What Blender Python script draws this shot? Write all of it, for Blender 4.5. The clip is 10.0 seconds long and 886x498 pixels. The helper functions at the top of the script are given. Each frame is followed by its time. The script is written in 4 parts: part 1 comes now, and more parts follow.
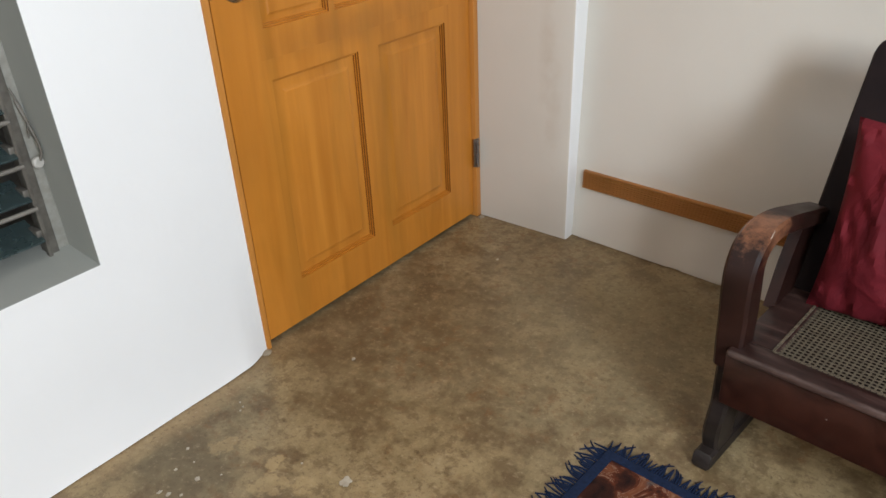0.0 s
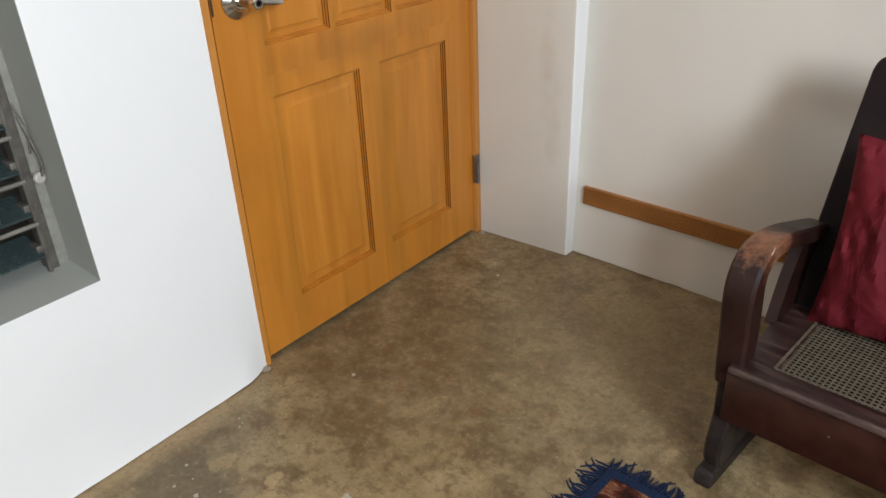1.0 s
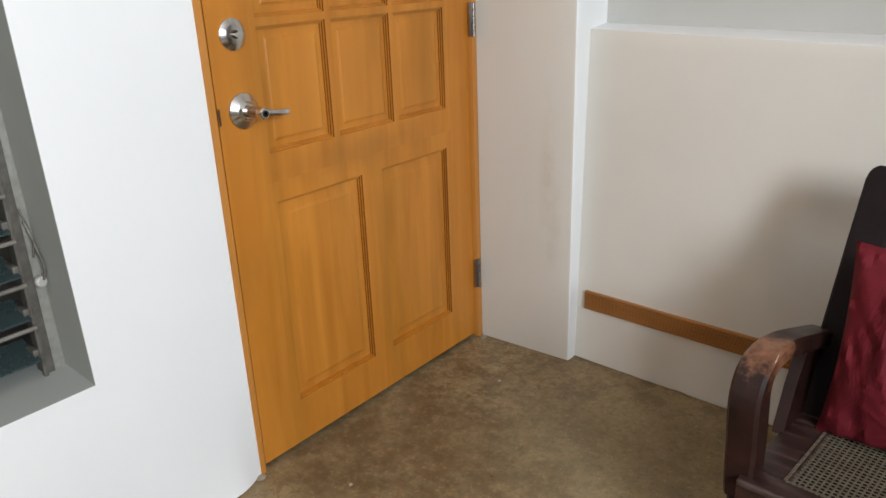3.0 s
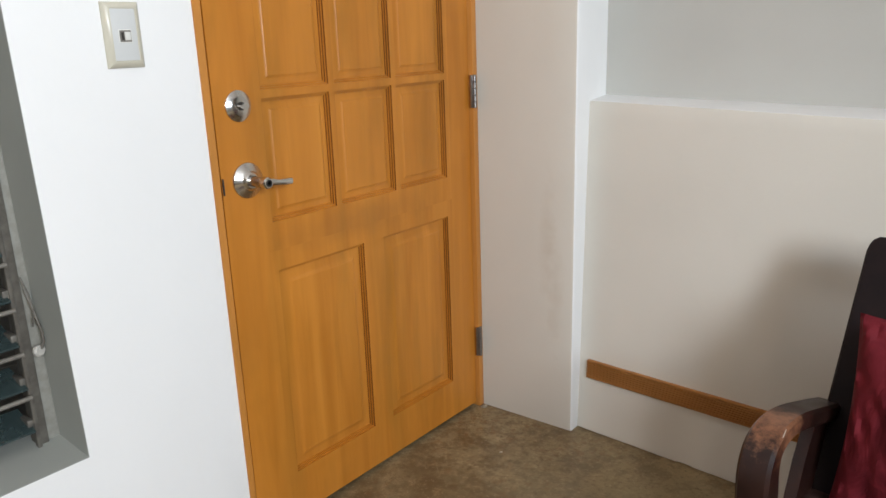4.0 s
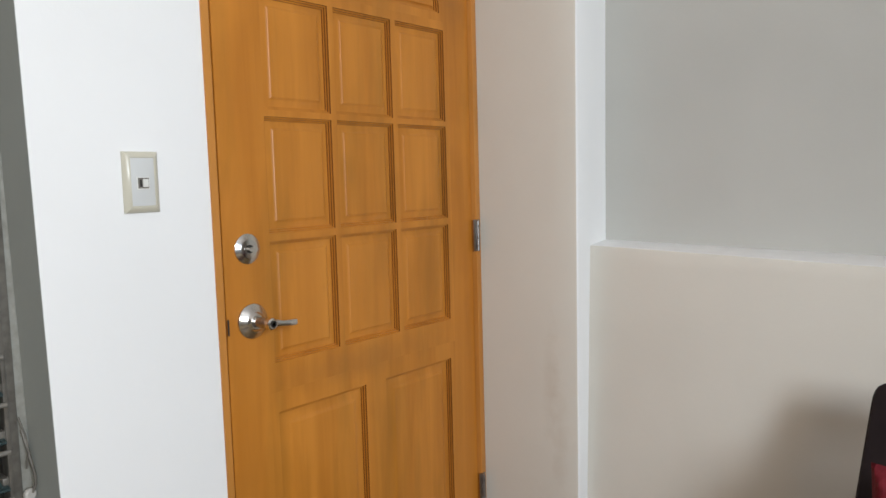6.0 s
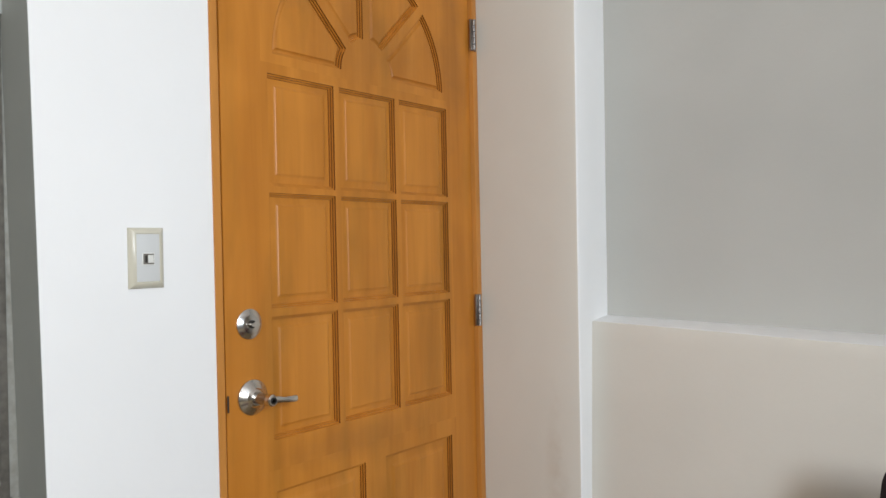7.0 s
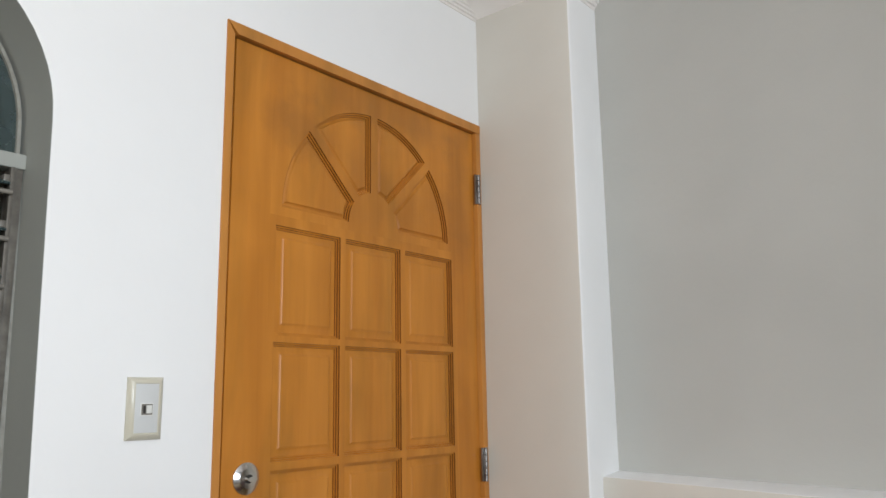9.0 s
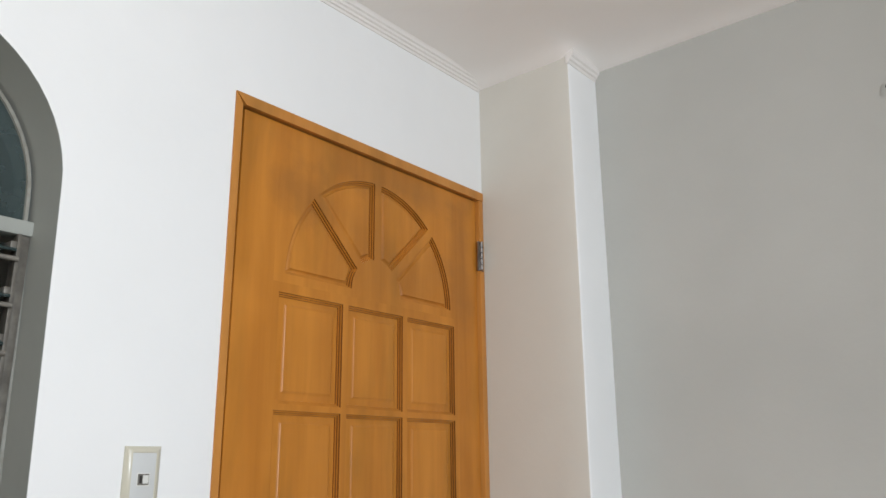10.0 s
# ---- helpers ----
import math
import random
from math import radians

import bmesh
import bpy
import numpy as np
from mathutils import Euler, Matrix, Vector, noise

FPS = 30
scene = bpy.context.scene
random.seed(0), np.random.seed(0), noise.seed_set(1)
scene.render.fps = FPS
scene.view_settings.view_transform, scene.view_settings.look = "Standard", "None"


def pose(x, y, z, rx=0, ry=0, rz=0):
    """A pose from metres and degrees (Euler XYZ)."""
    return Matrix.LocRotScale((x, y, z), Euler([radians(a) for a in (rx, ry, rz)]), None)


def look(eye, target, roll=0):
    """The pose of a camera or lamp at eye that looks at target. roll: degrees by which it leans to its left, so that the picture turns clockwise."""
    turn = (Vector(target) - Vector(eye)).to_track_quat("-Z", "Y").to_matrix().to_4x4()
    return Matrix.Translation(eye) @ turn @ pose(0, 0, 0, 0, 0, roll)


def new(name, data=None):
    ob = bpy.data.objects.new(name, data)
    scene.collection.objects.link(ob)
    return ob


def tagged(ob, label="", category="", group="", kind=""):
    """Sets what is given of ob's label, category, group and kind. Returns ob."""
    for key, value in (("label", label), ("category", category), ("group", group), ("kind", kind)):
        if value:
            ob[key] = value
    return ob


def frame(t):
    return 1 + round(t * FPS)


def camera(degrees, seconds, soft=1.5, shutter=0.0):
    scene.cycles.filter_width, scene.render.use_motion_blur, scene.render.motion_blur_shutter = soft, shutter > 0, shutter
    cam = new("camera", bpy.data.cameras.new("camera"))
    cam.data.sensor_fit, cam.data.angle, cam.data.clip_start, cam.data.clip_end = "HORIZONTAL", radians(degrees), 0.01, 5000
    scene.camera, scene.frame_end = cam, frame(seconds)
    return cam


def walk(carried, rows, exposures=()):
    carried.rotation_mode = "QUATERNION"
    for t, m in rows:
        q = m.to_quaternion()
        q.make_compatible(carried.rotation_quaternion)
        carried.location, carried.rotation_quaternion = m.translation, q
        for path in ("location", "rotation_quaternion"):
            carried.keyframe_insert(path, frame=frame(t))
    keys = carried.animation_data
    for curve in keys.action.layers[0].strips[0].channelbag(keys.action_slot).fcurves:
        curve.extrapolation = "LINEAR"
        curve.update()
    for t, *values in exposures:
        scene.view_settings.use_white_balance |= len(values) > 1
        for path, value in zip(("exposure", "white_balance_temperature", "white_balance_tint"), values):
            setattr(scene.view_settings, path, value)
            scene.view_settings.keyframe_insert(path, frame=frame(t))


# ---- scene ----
cam = camera(59.9, 10.0)
PATH = [
    (0, (1.421, -1.944, 1.202), (0.313, -0.591, 0.232), -2.6),
    (0.5, (1.422, -1.944, 1.202), (0.311, -0.589, 0.238), -2.6),
    (1, (1.42, -1.944, 1.202), (0.301, -0.575, 0.268), -2.5),
    (1.5, (1.423, -1.943, 1.203), (0.292, -0.561, 0.302), -2.4),
    (2, (1.422, -1.944, 1.201), (0.278, -0.54, 0.352), -2.5),
    (2.5, (1.424, -1.941, 1.202), (0.258, -0.51, 0.431), -2.4),
    (4, (1.417, -1.934, 1.216), (0.204, -0.436, 0.683), -2.0),
    (4.5, (1.421, -1.939, 1.218), (0.194, -0.423, 0.773), -1.9),
    (5, (1.428, -1.941, 1.22), (0.188, -0.412, 0.864), -1.9),
    (5.5, (1.434, -1.94, 1.22), (0.183, -0.402, 0.955), -1.8),
    (7, (1.432, -1.95, 1.244), (0.174, -0.395, 1.244), -1.2),
    (7.5, (1.433, -1.947, 1.244), (0.175, -0.395, 1.343), -1.2),
    (8, (1.444, -1.945, 1.248), (0.183, -0.405, 1.437), -1.1),
    (8.5, (1.445, -1.944, 1.246), (0.189, -0.414, 1.533), -1.1),
    (9, (1.441, -1.943, 1.245), (0.194, -0.427, 1.63), -1.0),
    (9.5, (1.441, -1.944, 1.253), (0.206, -0.444, 1.725), -0.9),
    (10, (1.45, -1.946, 1.256), (0.22, -0.465, 1.799), -0.6),
]
EXPOSURE = [(0.0, -0.03), (2.0, -0.06), (4.0, -0.08), (4.5, -0.10), (5.0, -0.30), (5.5, -0.26), (7.5, -0.24), (8.0, -0.42), (8.5, -0.37), (9.0, -0.34), (10.0, -0.32)]
walk(cam, [(t, look(eye, target, roll)) for t, eye, target, roll in PATH], EXPOSURE)

# ---- light ----
SKY_TURN, SKY_UP = -78.0, 38.0
world = bpy.data.worlds.new("sky")
scene.world = world
world.use_nodes = True
wn = world.node_tree.nodes
sky = wn.new("ShaderNodeTexSky")
sky.sky_type = "NISHITA"
sky.sun_disc = False
sky.sun_elevation, sky.sun_rotation = radians(SKY_UP), radians(SKY_TURN)
world.node_tree.links.new(sky.outputs[0], wn["Background"].inputs[0])
wn["Background"].inputs[1].default_value = 0.10

sun = new("sun", bpy.data.lights.new("sun", "SUN"))
sun.data.energy, sun.data.angle, sun.data.color = 2.0, radians(0.5), (1.0, 0.95, 0.88)
sun.matrix_basis = look((-9.8, 2.1, 7.8), (0, 0, 0))

# daylight: the sky through two windows of the east wall, one beside the camera and one behind it
ROOM_X, ROOM_Y = 2.5, -4.2
WIN_E = (-2.68, -1.55, 0.30, 2.42)          # y0, y1, z0, z1 of the opening
WIN_F = (-3.60, -2.78, 0.95, 2.30)          # the same of the farther one


def window_light(name, power, tint, width, height, eye, target):
    lamp = new(name, bpy.data.lights.new(name, "AREA"))
    lamp.data.shape, lamp.data.size, lamp.data.size_y = "RECTANGLE", width, height
    lamp.data.energy, lamp.data.color = power, tint
    lamp.matrix_basis = look(eye, target)
    return lamp


window_light("east_daylight", 86.0, (0.815, 0.90, 1.0), 0.52, 0.72, (ROOM_X + 0.45, -2.25, 1.66), (0.1, -0.40, 1.05))
window_light("far_daylight", 36.0, (1.0, 0.90, 0.78), 0.55, 0.8, (ROOM_X + 0.30, -3.08, 1.75), (0.9, 0.0, 1.35))


# ---- materials ----
class Nodes:
    """A small builder for one node material."""

    def __init__(self, name):
        self.mat = bpy.data.materials.new(name)
        self.mat.use_nodes = True
        self.tree = self.mat.node_tree
        self.bsdf = self.tree.nodes["Principled BSDF"]
        self.place = self.add("ShaderNodeNewGeometry").outputs["Position"]

    def add(self, kind, **props):
        node = self.tree.nodes.new(kind)
        for key, value in props.items():
            setattr(node, key, value)
        return node

    def link(self, a, b):
        self.tree.links.new(a, b)

    def stretched(self, sx, sy, sz, source=None):
        node = self.add("ShaderNodeVectorMath", operation="MULTIPLY")
        self.link(source or self.place, node.inputs[0])
        node.inputs[1].default_value = (sx, sy, sz)
        return node.outputs[0]

    def own_coords(self):
        return self.add("ShaderNodeTexCoord").outputs["Object"]

    def noise(self, scale, detail=4.0, rough=0.55, at=None, warp=0.0):
        node = self.add("ShaderNodeTexNoise")
        node.inputs["Scale"].default_value, node.inputs["Detail"].default_value = scale, detail
        node.inputs["Roughness"].default_value, node.inputs["Distortion"].default_value = rough, warp
        self.link(at or self.place, node.inputs["Vector"])
        return node.outputs["Fac"]

    def cells(self, scale, at=None, feature="F1"):
        node = self.add("ShaderNodeTexVoronoi", feature=feature)
        node.inputs["Scale"].default_value = scale
        self.link(at or self.place, node.inputs["Vector"])
        return node

    def ramp(self, fac, stops):
        node = self.add("ShaderNodeValToRGB")
        while len(node.color_ramp.elements) < len(stops):
            node.color_ramp.elements.new(0.5)
        for e, (p, c) in zip(node.color_ramp.elements, stops):
            e.position = p
            e.color = (c, c, c, 1) if isinstance(c, (int, float)) else (*c, 1)
        self.link(fac, node.inputs[0])
        return node.outputs[0]

    def mix(self, fac, a, b, blend="MIX"):
        node = self.add("ShaderNodeMix", data_type="RGBA", blend_type=blend)
        for value, socket in ((fac, node.inputs[0]), (a, node.inputs[6]), (b, node.inputs[7])):
            if isinstance(value, (int, float)):
                socket.default_value = value
            elif isinstance(value, tuple):
                socket.default_value = (*value, 1)
            else:
                self.link(value, socket)
        return node.outputs[2]

    def math(self, op, a, b=0.0):
        node = self.add("ShaderNodeMath", operation=op)
        for value, socket in ((a, node.inputs[0]), (b, node.inputs[1])):
            if isinstance(value, (int, float)):
                socket.default_value = value
            else:
                self.link(value, socket)
        return node.outputs[0]

    def out(self, colour, rough=0.5, bump=None, strength=0.2, distance=0.002, metal=0.0, gloss=0.5):
        for value, key in ((colour, "Base Color"), (rough, "Roughness"), (metal, "Metallic"), (gloss, "Specular IOR Level")):
            socket = self.bsdf.inputs[key]
            if isinstance(value, tuple):
                socket.default_value = (*value, 1)
            elif isinstance(value, (int, float)):
                socket.default_value = value
            else:
                self.link(value, socket)
        if bump is not None:
            node = self.add("ShaderNodeBump")
            node.inputs["Strength"].default_value, node.inputs["Distance"].default_value = strength, distance
            self.link(bump, node.inputs["Height"])
            self.link(node.outputs[0], self.bsdf.inputs["Normal"])
        return self.mat


def painted_plaster(name, light, dark, rough=0.75, runs=()):
    n = Nodes(name)
    broad = n.noise(1.7, 3, 0.6)
    fine = n.noise(9.0, 5, 0.6)
    colour = n.mix(n.ramp(broad, ((0.35, 0.0), (0.7, 1.0))), light, dark)
    colour = n.mix(n.math("MULTIPLY", n.ramp(fine, ((0.5, 0.0), (0.8, 1.0))), 0.25), colour, dark)
    # faint brown runs of old damp
    for x, y, z in runs:
        far = n.add("ShaderNodeVectorMath", operation="DISTANCE")
        n.link(n.stretched(1, 1, 0.16), far.inputs[0])
        far.inputs[1].default_value = (x, y, 0.16 * z)
        stain = n.math("ADD", n.math("MULTIPLY", far.outputs["Value"], -19.0), n.math("MULTIPLY", n.noise(16.0, 4), 1.3))
        colour = n.mix(n.ramp(stain, ((-0.1, 0.0), (0.60, 0.24))), colour, (0.46, 0.38, 0.29))
    grain = n.math("ADD", n.math("MULTIPLY", n.noise(7.0, 3), 2.0), n.math("MULTIPLY", n.noise(140.0, 3), 0.15))
    return n.out(colour, rough, grain, 0.35, 0.004, gloss=0.3)


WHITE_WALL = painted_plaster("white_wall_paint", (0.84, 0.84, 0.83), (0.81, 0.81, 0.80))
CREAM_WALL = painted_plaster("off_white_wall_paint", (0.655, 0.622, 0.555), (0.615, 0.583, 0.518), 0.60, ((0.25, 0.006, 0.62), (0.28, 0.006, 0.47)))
GREY_WALL = painted_plaster("grey_wall_paint", (0.488, 0.482, 0.446), (0.452, 0.447, 0.414))
REVEAL = painted_plaster("grey_green_reveal_paint", (0.375, 0.385, 0.352), (0.335, 0.345, 0.315), 0.5)
CEILING = painted_plaster("ceiling_paint", (0.90, 0.86, 0.82), (0.87, 0.83, 0.79))
# dull tone for the unseen walls, picked to cut bounced light
BEIGE_WALL = painted_plaster("beige_wall_paint", (0.37, 0.34, 0.30), (0.33, 0.305, 0.27))
TRIM = painted_plaster("cornice_paint", (0.80, 0.76, 0.72), (0.77, 0.73, 0.69))


def stained_concrete():
    n = Nodes("stained_concrete")
    broad = n.noise(2.1, 5, 0.55, warp=0.3)
    mid = n.noise(7.5, 8, 0.66, warp=0.2)
    small = n.noise(21.0, 8, 0.70)
    fine = n.noise(70.0, 5, 0.72)

    def zone(x, y, reach, rough=0.8, scale=14.0, flat=1.0):
        """1 at a place on the floor, falling to 0 at some reach, with a ragged edge."""
        away = n.add("ShaderNodeVectorMath", operation="SUBTRACT")
        n.link(n.place, away.inputs[0])
        away.inputs[1].default_value = (x, y, 0.0)
        far = n.add("ShaderNodeVectorMath", operation="LENGTH")
        n.link(n.stretched(1.0 / reach, 1.0 / (flat * reach), 0.0, away.outputs[0]), far.inputs[0])
        ragged = n.math("MULTIPLY", n.math("SUBTRACT", n.noise(scale, 7, 0.62), 0.5), 2.0 * rough)
        return n.math("ADD", n.math("SUBTRACT", 1.0, far.outputs["Value"]), ragged)

    colour = n.ramp(broad, ((0.34, (0.190, 0.148, 0.082)), (0.50, (0.252, 0.194, 0.106)), (0.66, (0.325, 0.252, 0.142))))
    grey = n.ramp(n.noise(1.6, 4, 0.5, at=n.stretched(1, 1, 9)), ((0.46, 0.0), (0.62, 0.50)))
    colour = n.mix(grey, colour, (0.205, 0.178, 0.112))
    # a darker brown, ragged strip before the door
    door_strip = n.ramp(zone(0.20, -0.66, 0.46, 0.9, 5.0, 1.2), ((0.05, 0.0), (0.70, 0.62)))
    colour = n.mix(door_strip, colour, (0.140, 0.104, 0.060))
    # mottling of the polished screed
    colour = n.mix(n.ramp(mid, ((0.41, 0.70), (0.51, 0.0))), colour, (0.122, 0.082, 0.043))
    colour = n.mix(n.ramp(mid, ((0.52, 0.0), (0.70, 0.50))), colour, (0.385, 0.300, 0.180))
    colour = n.mix(n.ramp(small, ((0.41, 0.62), (0.49, 0.0))), colour, (0.132, 0.088, 0.047))
    colour = n.mix(n.ramp(small, ((0.54, 0.0), (0.68, 0.42))), colour, (0.420, 0.325, 0.190))
    ochre = n.ramp(n.noise(3.4, 5, 0.6, at=n.stretched(1, 1, 5)), ((0.46, 0.0), (0.58, 1.0)))
    rust = n.math("MULTIPLY", n.ramp(n.noise(26.0, 7, 0.68, at=n.stretched(1, 1, 3)), ((0.52, 0.0), (0.62, 0.60))), ochre)
    colour = n.mix(rust, colour, (0.185, 0.096, 0.040))
    # damp grey patch and bare ochre screed under the window
    damp = n.ramp(zone(0.185, -1.345, 0.17, 0.7, 16.0, 0.8), ((0.15, 0.0), (0.55, 0.72)))
    colour = n.mix(damp, colour, (0.132, 0.104, 0.062))
    edge = n.ramp(zone(0.02, -1.25, 0.085, 0.35, 12.0, 5.0), ((0.05, 0.0), (0.60, 0.55)))
    colour = n.mix(edge, colour, (0.375, 0.268, 0.150))
    for x, y, reach, much in ((0.338, -1.226, 0.030, 0.62), (0.372, -1.278, 0.045, 0.45), (0.436, -1.235, 0.032, 0.38), (0.200, -1.258, 0.040, 0.42), (0.240, -1.225, 0.026, 0.30)):
        bare = n.ramp(zone(x, y, reach, 1.3, 38.0), ((0.15, 0.0), (0.42, much)))
        colour = n.mix(bare, colour, (0.430, 0.325, 0.175))
    # a smooth olive stretch towards the pillar
    olive = n.ramp(zone(0.72, -0.32, 0.52, 0.6, 4.0, 0.9), ((0.05, 0.0), (0.75, 0.62)))
    colour = n.mix(olive, colour, (0.215, 0.175, 0.100))
    pits = n.ramp(fine, ((0.34, 0.58), (0.45, 0.0)))
    colour = n.mix(pits, colour, (0.100, 0.068, 0.036))
    colour = n.mix(n.ramp(fine, ((0.56, 0.0), (0.68, 0.36))), colour, (0.46, 0.38, 0.26))
    # hairline cracks
    warped = n.add("ShaderNodeVectorMath", operation="ADD")
    wobble = n.add("ShaderNodeTexNoise")
    wobble.inputs["Scale"].default_value, wobble.inputs["Detail"].default_value = 7.0, 7.0
    n.link(n.place, wobble.inputs["Vector"])
    n.link(n.place, warped.inputs[0])
    n.link(n.stretched(0.35, 0.35, 0.35, wobble.outputs["Color"]), warped.inputs[1])
    vein = n.cells(3.1, warped.outputs[0], "DISTANCE_TO_EDGE")
    crack = n.math("MULTIPLY", n.ramp(vein.outputs["Distance"], ((0.003, 1.0), (0.014, 0.0))), n.ramp(mid, ((0.50, 0.0), (0.60, 0.35))))
    colour = n.mix(crack, colour, (0.115, 0.074, 0.036))
    speck = n.cells(26.0)
    gate = n.ramp(speck.outputs["Color"], ((0.93, 0.0), (0.95, 1.0)))
    dots = n.math("MULTIPLY", n.ramp(speck.outputs["Distance"], ((0.03, 1.0), (0.07, 0.0))), gate)
    colour = n.mix(n.math("MULTIPLY", dots, 0.6), colour, (0.45, 0.43, 0.37))
    colour = n.mix(1.0, colour, (1.02, 0.968, 0.885), "MULTIPLY")
    rough = n.ramp(mid, ((0.3, 0.27), (0.7, 0.44)))
    relief = n.math("ADD", n.math("MULTIPLY", mid, 0.8), n.math("ADD", n.math("MULTIPLY", small, 0.25), n.math("MULTIPLY", pits, -0.12)))
    return n.out(colour, rough, relief, 0.25, 0.003, gloss=0.30)


CONCRETE = stained_concrete()


def varnished(name, pale, deep, along, rough=0.38, vary=0.25, scale=1.0, smudges=()):
    """Varnished timber with its grain along one axis of the world."""
    n = Nodes(name)
    s = {"x": (0.6, 8, 8), "y": (8, 0.6, 8), "z": (8, 8, 0.6)}[along]
    info = n.add("ShaderNodeObjectInfo").outputs["Random"]
    shift = n.add("ShaderNodeVectorMath", operation="ADD")
    n.link(n.stretched(*s), shift.inputs[0])
    spread = n.add("ShaderNodeCombineXYZ")
    for k in range(3):
        n.link(n.math("MULTIPLY", info, 17.0 + 5 * k), spread.inputs[k])
    n.link(spread.outputs[0], shift.inputs[1])
    bands = n.noise(2.2 * scale, 3, 0.5, at=shift.outputs[0], warp=0.5)
    pores = n.noise(11.0 * scale, 3, 0.6, at=shift.outputs[0])
    colour = n.ramp(bands, ((0.30, deep), (0.68, pale)))
    colour = n.mix(n.ramp(pores, ((0.34, 0.07), (0.50, 0.0))), colour, tuple(0.6 * c for c in deep))
    colour = n.mix(n.math("MULTIPLY", info, vary), colour, deep)
    cloud = n.ramp(n.noise(5.5, 4, 0.55, at=n.stretched(1.0, 1.5, 0.28), warp=0.3), ((0.48, 0.0), (0.72, 0.45)))
    colour = n.mix(cloud, colour, (0.56 * deep[0], 0.70 * deep[1], 0.8 * deep[2]))
    glow = n.ramp(n.noise(2.6, 3, 0.5), ((0.56, 0.0), (0.75, 0.35)))
    colour = n.mix(glow, colour, tuple(min(1.0, 1.25 * c) for c in pale))
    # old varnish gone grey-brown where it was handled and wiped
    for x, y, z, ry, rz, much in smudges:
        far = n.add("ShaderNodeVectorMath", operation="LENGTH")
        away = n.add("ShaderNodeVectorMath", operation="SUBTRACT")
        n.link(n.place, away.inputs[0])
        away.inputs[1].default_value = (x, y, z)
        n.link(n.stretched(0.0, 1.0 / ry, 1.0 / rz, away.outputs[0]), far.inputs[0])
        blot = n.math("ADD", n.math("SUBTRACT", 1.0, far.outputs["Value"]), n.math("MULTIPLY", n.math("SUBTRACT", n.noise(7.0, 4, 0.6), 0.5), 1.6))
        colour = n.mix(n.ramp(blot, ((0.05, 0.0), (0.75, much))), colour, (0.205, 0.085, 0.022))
    gloss_map = n.ramp(n.noise(6.0, 4), ((0.3, rough - 0.06), (0.7, rough + 0.10)))
    relief = n.math("ADD", n.math("MULTIPLY", pores, 0.15), n.noise(5.0, 2))
    return n.out(colour, gloss_map, relief, 0.15, 0.0015, gloss=0.40)


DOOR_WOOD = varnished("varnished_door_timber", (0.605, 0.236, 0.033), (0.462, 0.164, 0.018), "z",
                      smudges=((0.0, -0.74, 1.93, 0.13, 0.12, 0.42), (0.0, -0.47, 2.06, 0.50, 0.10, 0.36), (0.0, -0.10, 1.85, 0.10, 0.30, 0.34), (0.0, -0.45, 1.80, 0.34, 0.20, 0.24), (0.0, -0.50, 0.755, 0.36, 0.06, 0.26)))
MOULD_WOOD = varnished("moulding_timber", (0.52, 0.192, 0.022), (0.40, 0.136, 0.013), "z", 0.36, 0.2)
# dark copy of the moulding timber, puts shade into the risers
SHADED_QUIRK = varnished("shaded_quirk_timber", (0.225, 0.070, 0.009), (0.15, 0.046, 0.007), "z", 0.45, 0.2)
FRAME_WOOD = varnished("varnished_frame_timber", (0.56, 0.235, 0.05), (0.48, 0.19, 0.035), "z", 0.36, 0.1)
RAIL_WOOD = varnished("fluted_rail_timber", (0.44, 0.20, 0.06), (0.35, 0.14, 0.035), "x", 0.42, 0.1)


def chair_timber():
    n = Nodes("dark_chair_timber")
    own = n.own_coords()
    grain = n.noise(6.0, 5, 0.6, at=n.stretched(3, 3, 3, own), warp=0.8)
    colour = n.ramp(grain, ((0.3, (0.015, 0.0044, 0.0029)), (0.7, (0.044, 0.0124, 0.0068))))
    worn = n.ramp(n.noise(11.0, 5, 0.7, at=own), ((0.60, 0.0), (0.78, 0.5)))
    colour = n.mix(worn, colour, (0.055, 0.030, 0.021))
    scratch = n.cells(60.0, own)
    gate = n.ramp(scratch.outputs["Color"], ((0.93, 0.0), (0.95, 1.0)))
    dots = n.math("MULTIPLY", n.ramp(scratch.outputs["Distance"], ((0.06, 1.0), (0.14, 0.0))), gate)
    colour = n.mix(n.math("MULTIPLY", dots, 0.5), colour, (0.4, 0.36, 0.32))
    return n.out(colour, n.ramp(grain, ((0.3, 0.28), (0.7, 0.45))), grain, 0.2, 0.0015)


CHAIR_WOOD = chair_timber()


def arm_timber():
    n = Nodes("worn_arm_timber")
    own = n.own_coords()
    grain = n.noise(9.0, 5, 0.65, at=own, warp=0.5)
    colour = n.ramp(grain, ((0.3, (0.010, 0.0036, 0.0026)), (0.7, (0.028, 0.0088, 0.0054))))
    # the varnish is rubbed through on the crest of the arm
    spot = n.add("ShaderNodeVectorMath", operation="DISTANCE")
    n.link(own, spot.inputs[0])
    spot.inputs[1].default_value = (0.0, 0.09, 0.565)
    rubbed = n.math("SUBTRACT", 1.0, n.math("MULTIPLY", spot.outputs["Value"], 13.0))
    rubbed = n.math("ADD", rubbed, n.math("MULTIPLY", n.math("SUBTRACT", n.noise(42.0, 8, 0.75, at=own), 0.5), 2.6))
    colour = n.mix(n.ramp(rubbed, ((0.05, 0.0), (0.85, 0.80))), colour, (0.27, 0.115, 0.058))
    return n.out(colour, n.ramp(grain, ((0.3, 0.34), (0.7, 0.52))), grain, 0.2, 0.0015, gloss=0.35)


